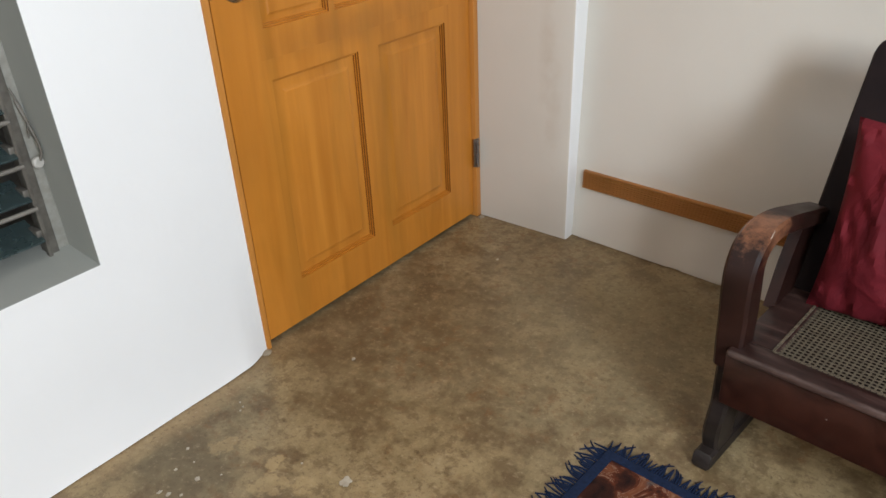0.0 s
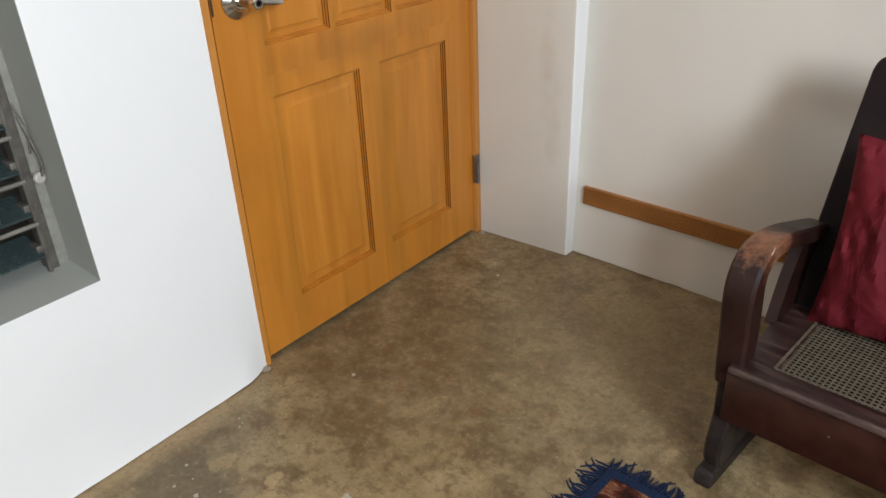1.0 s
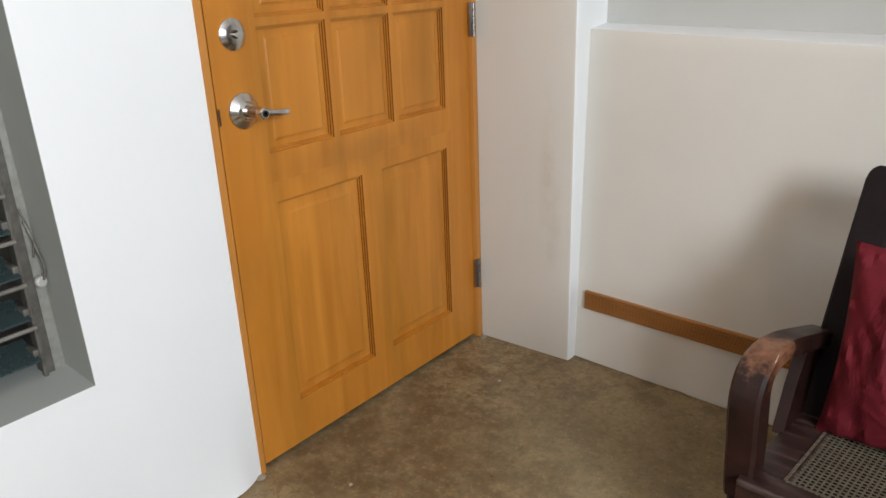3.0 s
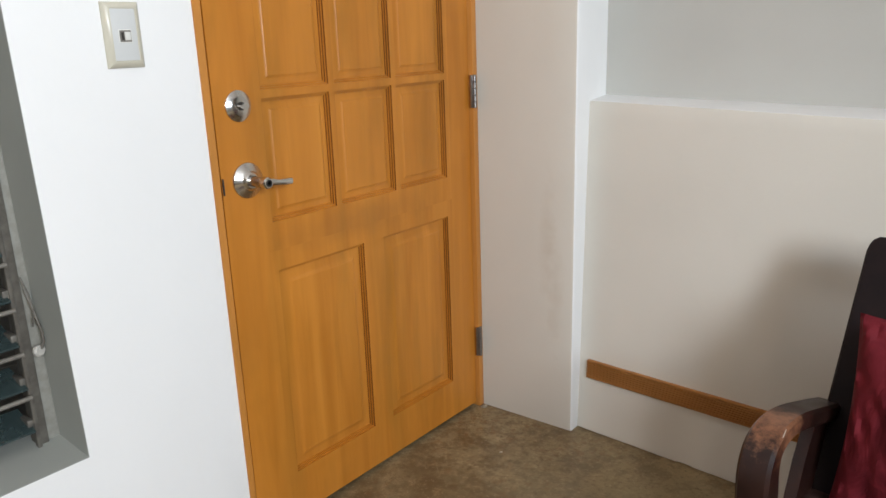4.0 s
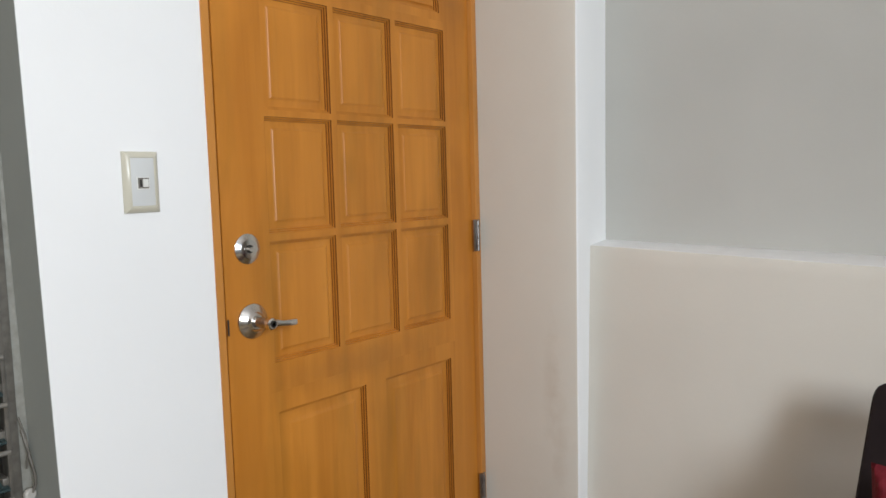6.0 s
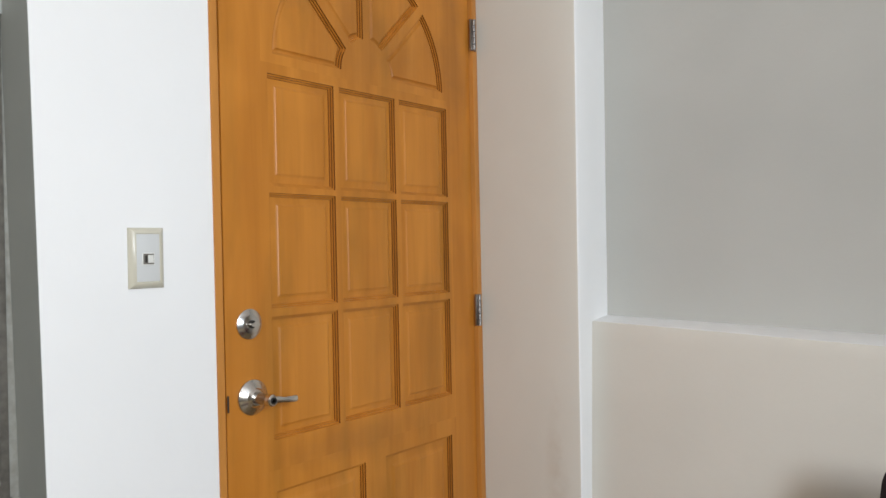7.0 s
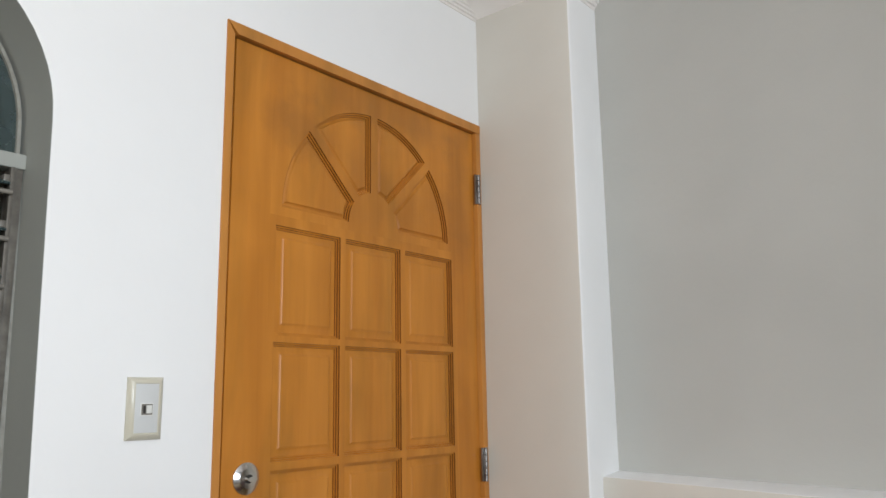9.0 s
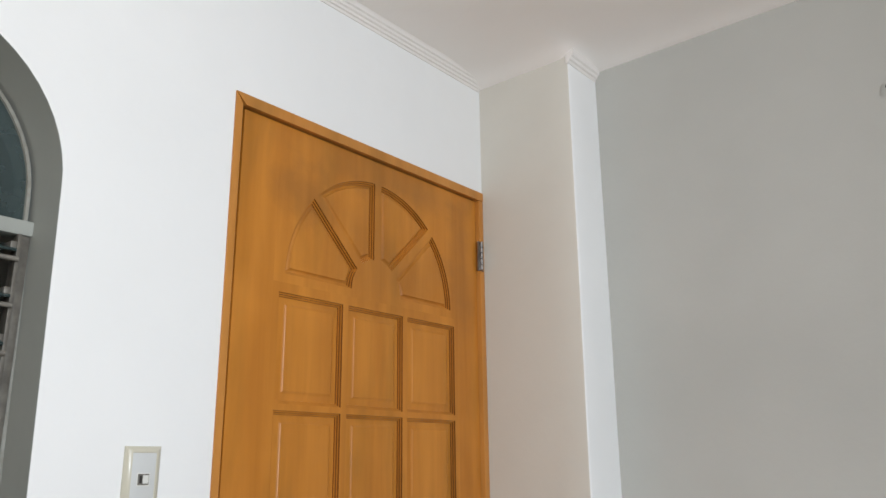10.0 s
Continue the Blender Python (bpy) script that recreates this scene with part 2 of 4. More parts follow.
ARM_WOOD = arm_timber()


def seat_timber():
    n = Nodes("scuffed_seat_timber")
    own = n.own_coords()
    streak = n.noise(7.0, 6, 0.65, at=n.stretched(1.2, 9, 9, own), warp=0.3)
    colour = n.ramp(streak, ((0.36, (0.013, 0.0048, 0.0036)), (0.54, (0.032, 0.0138, 0.0108)), (0.66, (0.070, 0.038, 0.031)), (0.78, (0.115, 0.072, 0.060))))
    front = n.add("ShaderNodeSeparateXYZ")
    n.link(own, front.inputs[0])
    rubbed = n.math("ADD", n.math("MULTIPLY", front.outputs[1], -55.0), n.math("MULTIPLY", n.noise(24.0, 6, 0.7, at=n.stretched(1, 4, 4, own)), 1.5))
    colour = n.mix(n.ramp(rubbed, ((0.45, 0.0), (0.95, 0.6))), colour, (0.13, 0.085, 0.070))
    dust = n.cells(70.0, own)
    gate = n.ramp(dust.outputs["Color"], ((0.90, 0.0), (0.92, 1.0)))
    dots = n.math("MULTIPLY", n.ramp(dust.outputs["Distance"], ((0.06, 1.0), (0.15, 0.0))), gate)
    colour = n.mix(n.math("MULTIPLY", dots, 0.7), colour, (0.45, 0.41, 0.36))
    return n.out(colour, n.ramp(streak, ((0.3, 0.34), (0.7, 0.55))), streak, 0.25, 0.0015)


SEAT_WOOD = seat_timber()


def simple(name, base, dark, rough, scale=20.0, metal=0.0, strength=0.15, gloss=0.5):
    n = Nodes(name)
    own = n.own_coords()
    grain = n.noise(scale, 5, 0.6, at=own)
    return n.out(n.mix(n.ramp(grain, ((0.35, 0.0), (0.7, 1.0))), base, dark), rough, grain, strength, 0.001, metal, gloss)


LEG_WOOD = simple("scuffed_black_leg_timber", (0.013, 0.0095, 0.0085), (0.033, 0.0250, 0.0215), 0.5, 22.0, 0.0, 0.2, 0.3)
# near-black copy of the chair timber, shade of the back put into it
BACK_WOOD = simple("shade_black_timber", (0.0095, 0.0062, 0.0064), (0.0155, 0.0092, 0.0090), 0.6, 18.0, 0.0, 0.15, 0.12)
STEEL = simple("brushed_steel", (0.66, 0.645, 0.62), (0.55, 0.535, 0.51), 0.20, 60.0, 1.0, 0.08)
DARK_STEEL = simple("dark_slot", (0.02, 0.018, 0.015), (0.03, 0.025, 0.02), 0.6)
HINGE_STEEL = simple("hinge_steel", (0.36, 0.35, 0.34), (0.25, 0.24, 0.23), 0.38, 80.0, 1.0)
ALU = simple("weathered_aluminium", (0.185, 0.170, 0.145), (0.105, 0.095, 0.080), 0.5, 35.0, 0.4, 0.3)
ROD = simple("grey_rod", (0.245, 0.225, 0.195), (0.150, 0.137, 0.118), 0.5, 35.0, 0.2)
PLATE = simple("beige_plate_plastic", (0.57, 0.54, 0.44), (0.54, 0.51, 0.41), 0.30, 8.0, 0.0, 0.03)
PLATE_IN = simple("pale_plate_plastic", (0.62, 0.63, 0.62), (0.60, 0.61, 0.60), 0.25, 8.0, 0.0, 0.03)
ROCKER = simple("rocker_plastic", (0.70, 0.70, 0.66), (0.68, 0.68, 0.64), 0.3, 8.0, 0.0, 0.03)
GRIME = simple("grimy_caulk", (0.290, 0.285, 0.250), (0.215, 0.205, 0.175), 0.7, 45.0, 0.0, 0.6)
KNOB = simple("white_knob_plastic", (0.46, 0.44, 0.40), (0.38, 0.36, 0.32), 0.5, 30.0)
CANE = simple("woven_cane", (0.145, 0.117, 0.080), (0.075, 0.058, 0.038), 0.5, 90.0)
BLUE = simple("navy_yarn", (0.0105, 0.0215, 0.056), (0.0055, 0.0105, 0.028), 0.9, 120.0, 0.0, 0.6, 0.2)
OUTSIDE = painted_plaster("porch_wall_paint", (0.34, 0.30, 0.25), (0.25, 0.22, 0.18))
CEMENT = simple("rough_cement", (0.33, 0.27, 0.19), (0.24, 0.19, 0.13), 0.8, 60.0, 0.0, 0.5)
BARE = simple("bare_scratched_timber", (0.50, 0.44, 0.38), (0.40, 0.34, 0.28), 0.6, 40.0)
FLECK = simple("dried_paint", (0.46, 0.41, 0.32), (0.32, 0.27, 0.20), 0.6, 40.0)


def red_cloth():
    n = Nodes("red_cushion_cloth")
    own = n.own_coords()
    fold = n.noise(14.0, 4, 0.6, at=n.stretched(1.0, 1.0, 0.45, own), warp=0.8)
    weave = n.noise(400.0, 2, at=own)
    colour = n.mix(n.ramp(fold, ((0.35, 0.0), (0.7, 1.0))), (0.080, 0.0060, 0.0100), (0.135, 0.0110, 0.0165))
    relief = n.math("ADD", fold, n.math("MULTIPLY", weave, 0.05))
    return n.out(colour, 0.75, relief, 0.75, 0.012, gloss=0.15)


RED = red_cloth()


def rug_print():
    n = Nodes("printed_rug_pile")
    own = n.own_coords()
    big = n.noise(15.0, 6, 0.62, at=own, warp=0.7)
    colour = n.ramp(big, ((0.36, (0.016, 0.008, 0.007)), (0.48, (0.050, 0.016, 0.010)), (0.55, (0.135, 0.036, 0.016)), (0.63, (0.215, 0.078, 0.036)), (0.72, (0.36, 0.22, 0.14))))
    rim = n.ramp(big, ((0.560, 0.0), (0.572, 0.75), (0.584, 0.0)))
    colour = n.mix(rim, colour, (0.42, 0.29, 0.20))
    slate = n.ramp(n.noise(9.0, 3, 0.5, at=n.stretched(1.3, 1.0, 1.0, own)), ((0.70, 0.0), (0.74, 0.7)))
    colour = n.mix(slate, colour, (0.07, 0.085, 0.09))
    petals = n.cells(46.0, own)
    gate = n.ramp(petals.outputs["Color"], ((0.80, 0.0), (0.82, 1.0)))
    dots = n.math("MULTIPLY", n.ramp(petals.outputs["Distance"], ((0.16, 1.0), (0.26, 0.0))), gate)
    colour = n.mix(n.math("MULTIPLY", dots, 0.7), colour, (0.5, 0.42, 0.36))
    return n.out(colour, 0.9, n.noise(500.0, 2, at=own), 0.6, 0.003, gloss=0.15)


RUG = rug_print()


def louvre_glass():
    n = Nodes("smoked_louvre_glass")
    n.bsdf.inputs["Transmission Weight"].default_value = 0.6
    n.bsdf.inputs["IOR"].default_value = 1.45
    dust = n.noise(25.0, 4)
    return n.out((0.085, 0.125, 0.125), n.ramp(dust, ((0.3, 0.12), (0.7, 0.35))))


GLASS = louvre_glass()


# ---- building helpers ----
def box(bm, x0, y0, z0, x1, y1, z1, bevel=0.0, seg=2):
    """A box with softened edges, added to a bmesh."""
    made = bmesh.ops.create_cube(bm, size=1.0)["verts"]
    for v in made:
        v.co = Vector(((x0, x1)[v.co.x > 0], (y0, y1)[v.co.y > 0], (z0, z1)[v.co.z > 0]))
    if bevel:
        edges = list({e for v in made for e in v.link_edges})
        bmesh.ops.bevel(bm, geom=edges, offset=bevel, segments=seg, profile=0.5, affect="EDGES")
    return bm


def boxed(*args, **kw):
    return box(bmesh.new(), *args, **kw)


def tube(bm, points, radius, sides=10, flat=1.0, up=None):
    """A round or flattened bar along points, with capped ends; radius may be one a point."""
    pts = [Vector(p) for p in points]
    radii = radius if isinstance(radius, (list, tuple)) else [radius] * len(pts)
    rings = []
    for k, p in enumerate(pts):
        way = (pts[min(k + 1, len(pts) - 1)] - pts[max(k - 1, 0)]).normalized()
        ref = Vector(up) if up else (Vector((0, 0, 1)) if abs(way.z) < 0.9 else Vector((0, 1, 0)))
        a = way.cross(ref).normalized()
        b = a.cross(way)
        rings.append([bm.verts.new(p + radii[k] * (math.cos(2 * math.pi * j / sides) * a + flat * math.sin(2 * math.pi * j / sides) * b)) for j in range(sides)])
    for r, s in zip(rings, rings[1:]):
        for j in range(sides):
            bm.faces.new((r[j], r[(j + 1) % sides], s[(j + 1) % sides], s[j]))
    bm.faces.new(rings[0])
    bm.faces.new(list(reversed(rings[-1])))
    return bm


def turned(bm, centre, axis, profile, sides=32):
    """A turned solid: profile rows of (distance along the axis, radius)."""
    axis = Vector(axis).normalized()
    a = axis.orthogonal().normalized()
    b = axis.cross(a)
    rings = []
    for d, r in profile:
        rings.append([bm.verts.new(Vector(centre) + d * axis + max(r, 1e-4) * (math.cos(2 * math.pi * j / sides) * a + math.sin(2 * math.pi * j / sides) * b)) for j in range(sides)])
    for r, s in zip(rings, rings[1:]):
        for j in range(sides):
            bm.faces.new((r[j], r[(j + 1) % sides], s[(j + 1) % sides], s[j]))
    bm.faces.new(rings[0])
    bm.faces.new(list(reversed(rings[-1])))
    return bm


def swept(bm, rings, closed_ring=True, caps=True):
    """A skin over rings of equally many points."""
    loops = [[bm.verts.new(p) for p in ring] for ring in rings]
    n = len(loops[0])
    for r, s in zip(loops, loops[1:]):
        for j in range(n if closed_ring else n - 1):
            bm.faces.new((r[j], r[(j + 1) % n], s[(j + 1) % n], s[j]))
    if caps:
        bm.faces.new(loops[0])
        bm.faces.new(list(reversed(loops[-1])))
    return bm


def ripple(bm, amount, scale, cut=0):
    """Hand-trowelled unevenness."""
    if cut:
        bmesh.ops.subdivide_edges(bm, edges=bm.edges[:], cuts=cut, use_grid_fill=True)
    for v in bm.verts:
        v.co += amount * noise.noise_vector(v.co * scale)
    return bm


def meshed(name, bm, material, smooth=True, crease=38):
    bmesh.ops.recalc_face_normals(bm, faces=bm.faces[:])
    data = bpy.data.meshes.new(name)
    bm.to_mesh(data)
    bm.free()
    data.materials.append(material)
    if smooth:
        data.shade_smooth()
        data.set_sharp_from_angle(angle=radians(crease))
    return data


PLACES = {}


def thing(name, m, label, category, group="", kind=""):
    """An Empty at the base of a thing; its parts hang under it."""
    ob = new(name)
    ob.empty_display_size = 0.05
    ob.matrix_basis = m
    PLACES[ob.name] = m
    return tagged(ob, label, category, group, kind)


def part(name, bm, material, parent, label="", local=False, smooth=True, kind="", crease=38):
    """One mesh object under a thing or a part, given in world coordinates unless local to the thing."""
    base = PLACES[parent.name]
    if not local:
        bm.transform(base.inverted())
    ob = new(name, meshed(name, bm, material, smooth, crease))
    ob.parent = parent
    PLACES[ob.name] = base
    return tagged(ob, label, kind=kind)


def slab(name, bm, material, label, category, kind="structure", smooth=True):
    """A thing that is one single mesh, in world coordinates."""
    return tagged(new(name, meshed(name, bm, material, smooth)), label, category, kind=kind)


def holed(bm, loops, place):
    """Fills a flat outline with holes; loops of (u, v), place(u, v) gives the point. Returns the corners, loop by loop."""
    corners = [[bm.verts.new(place(*p)) for p in loop] for loop in loops]
    flat = [v for loop in corners for v in loop]
    for tri in mathutils_fill([[Vector((u, v, 0)) for u, v in loop] for loop in loops]):
        try:
            bm.faces.new([flat[i] for i in tri])
        except ValueError:
            pass
    return corners


def mathutils_fill(loops):
    from mathutils.geometry import tessellate_polygon
    return tessellate_polygon(loops)


# ---- large structure ----
CEIL = 2.545
WALL_T = 0.17


def smooth_step(a, b, v):
    k = min(1.0, max(0.0, (v - a) / (b - a)))
    return k * k * (3 - 2 * k)


def bulge(y, z):
    """The plaster thickens towards the floor beside the door."""
    return 0.028 * math.exp(-z / 0.13) * (1 - smooth_step(-1.050, -0.945, y)) * (1 - smooth_step(0.25, 0.40, z))


# arched window opening of the door wall: radius 0.31, springing at 1.78 m
ARCH_R, ARCH_Z, SILL_Z = 0.31, 1.78, 0.435


def jamb_y(z):
    return -1.322 - 0.018 * (z - SILL_Z)


def arch_outline(inset=0.0, base=SILL_Z):
    """Right jamb from the sill up, over the arch, and down the left jamb."""
    cy = jamb_y(ARCH_Z) - ARCH_R
    r = ARCH_R - inset
    pts = [(jamb_y(base) - inset, base + inset)]
    pts += [(jamb_y(z) - inset, z) for z in (0.8, 1.2, 1.5) if z > base + 0.05]
    pts += [(cy + r * math.cos(a), ARCH_Z + r * math.sin(a)) for a in [math.pi * k / 28 for k in range(29)]]
    pts += [(cy - r, base + inset)]
    return pts


def build_door_wall():
    bm = bmesh.new()
    # lower band, with the flare of the plaster
    ys = [ROOM_Y + (-1.6 - ROOM_Y) * k / 6 for k in range(6)] + [-1.6 + 0.64 * k / 40 for k in range(41)]
    zs = [0.40 * (k / 12) ** 1.5 for k in range(13)]
    grid = [[bm.verts.new((bulge(y, max(z, 0)) + 0.0015 * noise.noise((6 * y, 5 * z, 1)) * (z < 0.39), y, z if z > 0 else 0.0025 + 0.004 * max(0.0, noise.noise((y * 9, 3, 0)))))
             for y in ys] for z in zs]
    under = [bm.verts.new((bulge(y, 0) - 0.010, y, -0.01)) for y in ys]
    lip = [bm.verts.new((bulge(y, 0) - 0.010, y, v.co.z)) for y, v in zip(ys, grid[0])]
    for j in range(len(ys) - 1):
        bm.faces.new((under[j], under[j + 1], lip[j + 1], lip[j]))
        bm.faces.new((lip[j], lip[j + 1], grid[0][j + 1], grid[0][j]))
    for r, s in zip(grid, grid[1:]):
        for j in range(len(ys) - 1):
            bm.faces.new((r[j], r[j + 1], s[j + 1], s[j]))
    outer = [(ROOM_Y, 0.40), (-0.96, 0.40), (-0.9655, 1.2), (-0.969, 2.13), (0.006, 2.13), (0.006, 2.7), (ROOM_Y, 2.7)]
    corners = holed(bm, [outer, arch_outline()], lambda u, v: (0, u, v))
    front = corners[0]
    rear = [bm.verts.new((-WALL_T, v.co.y, v.co.z)) for v in front]
    for j in range(len(front)):
        bm.faces.new((front[j], front[(j + 1) % len(front)], rear[(j + 1) % len(front)], rear[j]))
    box(bm, -WALL_T, ROOM_Y, -0.01, -WALL_T + 0.01, -0.96, 0.42)
    return slab("wall_west", bm, WHITE_WALL, "bright white painted plaster wall around the timber door", "wall")


build_door_wall()


def build_reveal():
    """Grey-green painted lining of the arched window opening."""
    bm = bmesh.new()
    rows = []
    pts = arch_outline()
    mid = Vector((sum(p[0] for p in pts) / len(pts), 1.2))
    for depth, grow in ((0.0006, 0.0004), (0.0, -0.0003), (-0.13, -0.0003), (-WALL_T - 0.01, -0.0003)):
        ring = []
        for u, v in pts:
            du = 1 if u > mid.x else -1
            lift = 0.014 * min(1, max(0, -depth) / 0.13) if v < 0.5 else 0
            if v > ARCH_Z:
                cy = jamb_y(ARCH_Z) - ARCH_R
                a = math.atan2(v - ARCH_Z, u - cy)
                ring.append((depth, u + grow * math.cos(a), v + grow * math.sin(a)))
            else:
                ring.append((depth, u + grow * du, v - (grow if v < 0.5 else 0) + lift))
        rows.append(ring)
    swept(bm, rows, True, False)
    return slab("window_reveal", bm, REVEAL, "grey-green painted reveal lining the arched window", "window reveal")


build_reveal()

# floor
bm = bmesh.new()
n_x, n_y = 40, 44
grid = [[bm.verts.new((-0.3 + (ROOM_X + 0.5) * i / n_x, ROOM_Y - 0.2 + (0.7 - ROOM_Y) * j / n_y, 0.0015 * noise.noise((i * 0.4, j * 0.4, 0)))) for j in range(n_y + 1)] for i in range(n_x + 1)]
for i in range(n_x):
    for j in range(n_y):
        bm.faces.new((grid[i][j], grid[i + 1][j], grid[i + 1][j + 1], grid[i][j + 1]))
slab("floor", bm, CONCRETE, "stained bare polished concrete floor with paint flecks", "floor")


# corner pillar: its north-facing side is flush with the door wall's end
def build_pillar():
    bm = boxed(-WALL_T, 0.006, -0.02, 0.34, 0.45, 2.7, 0.007, 3)
    ripple(bm, 0.0015, 3.0, 5)
    for v in bm.verts:
        if v.co.x > 0.2:
            v.co.x += 0.0065 * v.co.z
    return slab("pillar", bm, CREAM_WALL, "off-white painted square corner pillar beside the door", "pillar")


def lit_white(ob, axis):
    """Light painted in: white on faces looking along one axis (pillar's return, ledge's top)."""
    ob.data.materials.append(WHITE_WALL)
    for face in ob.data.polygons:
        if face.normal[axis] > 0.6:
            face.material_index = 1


lit_white(build_pillar(), 0)


def ledge_z(x):
    return 1.025 - 0.027 * (x - 0.345)


def dado_y(x, z):
    return 0.047 + 0.035 * z - 0.074 * (x - 0.345)


def build_dado():
    """Thicker lower half of the south wall with a ledge on top."""
    bm = bmesh.new()
    rings = []
    xs = [0.30] + [0.345 + (ROOM_X - 0.345) * k / 150 for k in range(151)]
    for x in xs:
        top = ledge_z(x)
        w = 0.0025 * noise.noise((x * 5, 0, 3))
        foot = 0.006 * noise.noise((x * 14, 2, 0)) - 0.004
        y1 = dado_y(x, top)
        ring = [(x, dado_y(x, 0) + foot + 0.009, -0.02), (x, dado_y(x, 0) + foot + 0.009, 0.001 + 0.007 * max(0.0, noise.noise((x * 22, 5, 1)))), (x, dado_y(x, 0) + 0.5 * foot, 0.002 + 0.007 * max(0.0, noise.noise((x * 22, 5, 1)))), (x, dado_y(x, 0) + 0.5 * foot, 0.013), (x, dado_y(x, 0.04), 0.03)]
        ring += [(x, dado_y(x, z) + 0.0015 * noise.noise((x * 4, z * 4, 9)), z) for z in (0.2, 0.4, 0.6, 0.8, 0.97)]
        ring += [(x, y1 + w, top - 0.008), (x, y1 + 0.003 + w, top - 0.002), (x, y1 + 0.010 + w, top), (x, 0.19, top + 0.009), (x, 0.40, top + 0.009), (x, 0.40, -0.02)]
        rings.append(ring)
    swept(bm, rings)
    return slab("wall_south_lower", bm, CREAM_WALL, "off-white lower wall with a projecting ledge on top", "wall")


lit_white(build_dado(), 2)
bm = ripple(boxed(0.2, 0.180, 0.9, ROOM_X, 0.45, 2.7), 0.002, 2.0, 6)
slab("wall_south_upper", bm, GREY_WALL, "plain grey painted upper wall set back above the ledge", "wall")


def build_ceiling():
    """Hand-plastered ceiling that dips softly where it meets the pillar and the grey wall."""
    bm = bmesh.new()
    xs = [-WALL_T, -0.05] + [0.02 * k for k in range(36)] + [0.85, 1.1, 1.5, 2.0, ROOM_X + 0.2]
    ys = [ROOM_Y, -3.0, -2.0, -1.2, -0.8, -0.6, -0.5] + [-0.42 + 0.02 * k for k in range(44)]
    def height(x, y):
        by_pillar = 0.036 * math.exp(-max(0.0, 0.006 - y) / 0.055) * (1 - smooth_step(0.32, 0.42, x))
        by_wall = 0.023 * math.exp(-max(0.0, 0.18 - y) / 0.06)
        return CEIL - max(by_pillar, by_wall) + 0.001 * noise.noise((3 * x, 3 * y, 4))
    low = [[bm.verts.new((x, y, height(x, y))) for y in ys] for x in xs]
    high = [[bm.verts.new((x, y, CEIL + 0.12)) for y in (ys[0], ys[-1])] for x in (xs[0], xs[-1])]
    for r, q in zip(low, low[1:]):
        for k in range(len(ys) - 1):
            bm.faces.new((r[k], r[k + 1], q[k + 1], q[k]))
    bm.faces.new((high[0][0], high[1][0], high[1][1], high[0][1]))
    bm.faces.new(low[0] + [high[0][1], high[0][0]])
    bm.faces.new(low[-1] + [high[1][1], high[1][0]])
    bm.faces.new([r[0] for r in low] + [high[1][0], high[0][0]])
    bm.faces.new([r[-1] for r in low] + [high[1][1], high[0][1]])
    return slab("ceiling", bm, CEILING, "flat off-white painted ceiling", "ceiling")


build_ceiling()


def pierced_wall(name, outer, openings, place_in, place_out, label):
    """A wall of some thickness with rectangular openings through it."""
    bm = bmesh.new()
    loops = [outer] + [rectangle(*opening) for opening in openings]
    near = holed(bm, loops, place_in)
    far = holed(bm, loops, place_out)
    for a, b in zip(near, far):
        for j in range(4):
            bm.faces.new((a[j], a[(j + 1) % 4], b[(j + 1) % 4], b[j]))
    return slab(name, bm, BEIGE_WALL, label, "wall")


def rectangle(y0, y1, z0, z1):
    return [(y0, z0), (y1, z0), (y1, z1), (y0, z1)]


pierced_wall("wall_east", rectangle(ROOM_Y, 0.45, -0.02, 2.7), (WIN_E, WIN_F), lambda u, v: (ROOM_X, u, v), lambda u, v: (ROOM_X + 0.2, u, v), "unseen beige wall with two wide daylight windows")
slab("wall_north", boxed(-WALL_T, ROOM_Y - 0.15, -0.02, ROOM_X + 0.2, ROOM_Y, 2.7), BEIGE_WALL, "plain unseen beige wall behind the room", "wall")


# cornice all round the visible corner
def build_cornice(name, plan, profile, material, label):
    rings = []
    for k, p in enumerate(plan):
        p = Vector(p)
        ways = []
        if k:
            ways.append((p - Vector(plan[k - 1])).normalized())
        if k < len(plan) - 1:
            ways.append((Vector(plan[k + 1]) - p).normalized())
        normals = [Vector((w.y, -w.x)) for w in ways]
        side = normals[0] if len(normals) == 1 else normals[0] + normals[1]
        rings.append([(p.x + o * side.x, p.y + o * side.y, z) for o, z in profile])
    return slab(name, swept(bmesh.new(), rings), material, label, "cornice")


build_cornice("cornice_trim", [(0.0, ROOM_Y), (0.0, 0.004)],
              ((-0.004, 2.503), (0.003, 2.503), (0.004, 2.511), (0.009, 2.513), (0.010, 2.520), (0.016, 2.523), (0.017, 2.530), (0.023, 2.533), (0.024, 2.539), (0.029, 2.5445), (-0.004, 2.5445)),
              TRIM, "white stepped plaster cornice under the ceiling")
build_cornice("pillar_trim", [(0.354, 0.002), (0.354, 0.179)],
              ((-0.006, 2.488), (0.004, 2.488), (0.006, 2.497), (0.012, 2.500), (0.014, 2.508), (0.020, 2.512), (0.022, 2.522), (0.026, 2.5445), (-0.006, 2.5445)),
              TRIM, "short white plaster cornice on the pillar's return")

# covered porch behind the door wall
porch = bmesh.new()
box(porch, -1.9, ROOM_Y, 0, -1.75, 1.2, 2.7)
box(porch, -1.9, ROOM_Y, 2.7, -WALL_T - 0.01, 1.2, 2.8)
box(porch, -1.9, 1.05, 0, -WALL_T, 1.2, 2.7)
slab("backdrop_porch", porch, OUTSIDE, "dim beige covered porch beyond the louvres", "porch")
slab("ground", boxed(-60, -60, -0.35, 60, 60, -0.03), OUTSIDE, "bare ground outside the house", "ground")


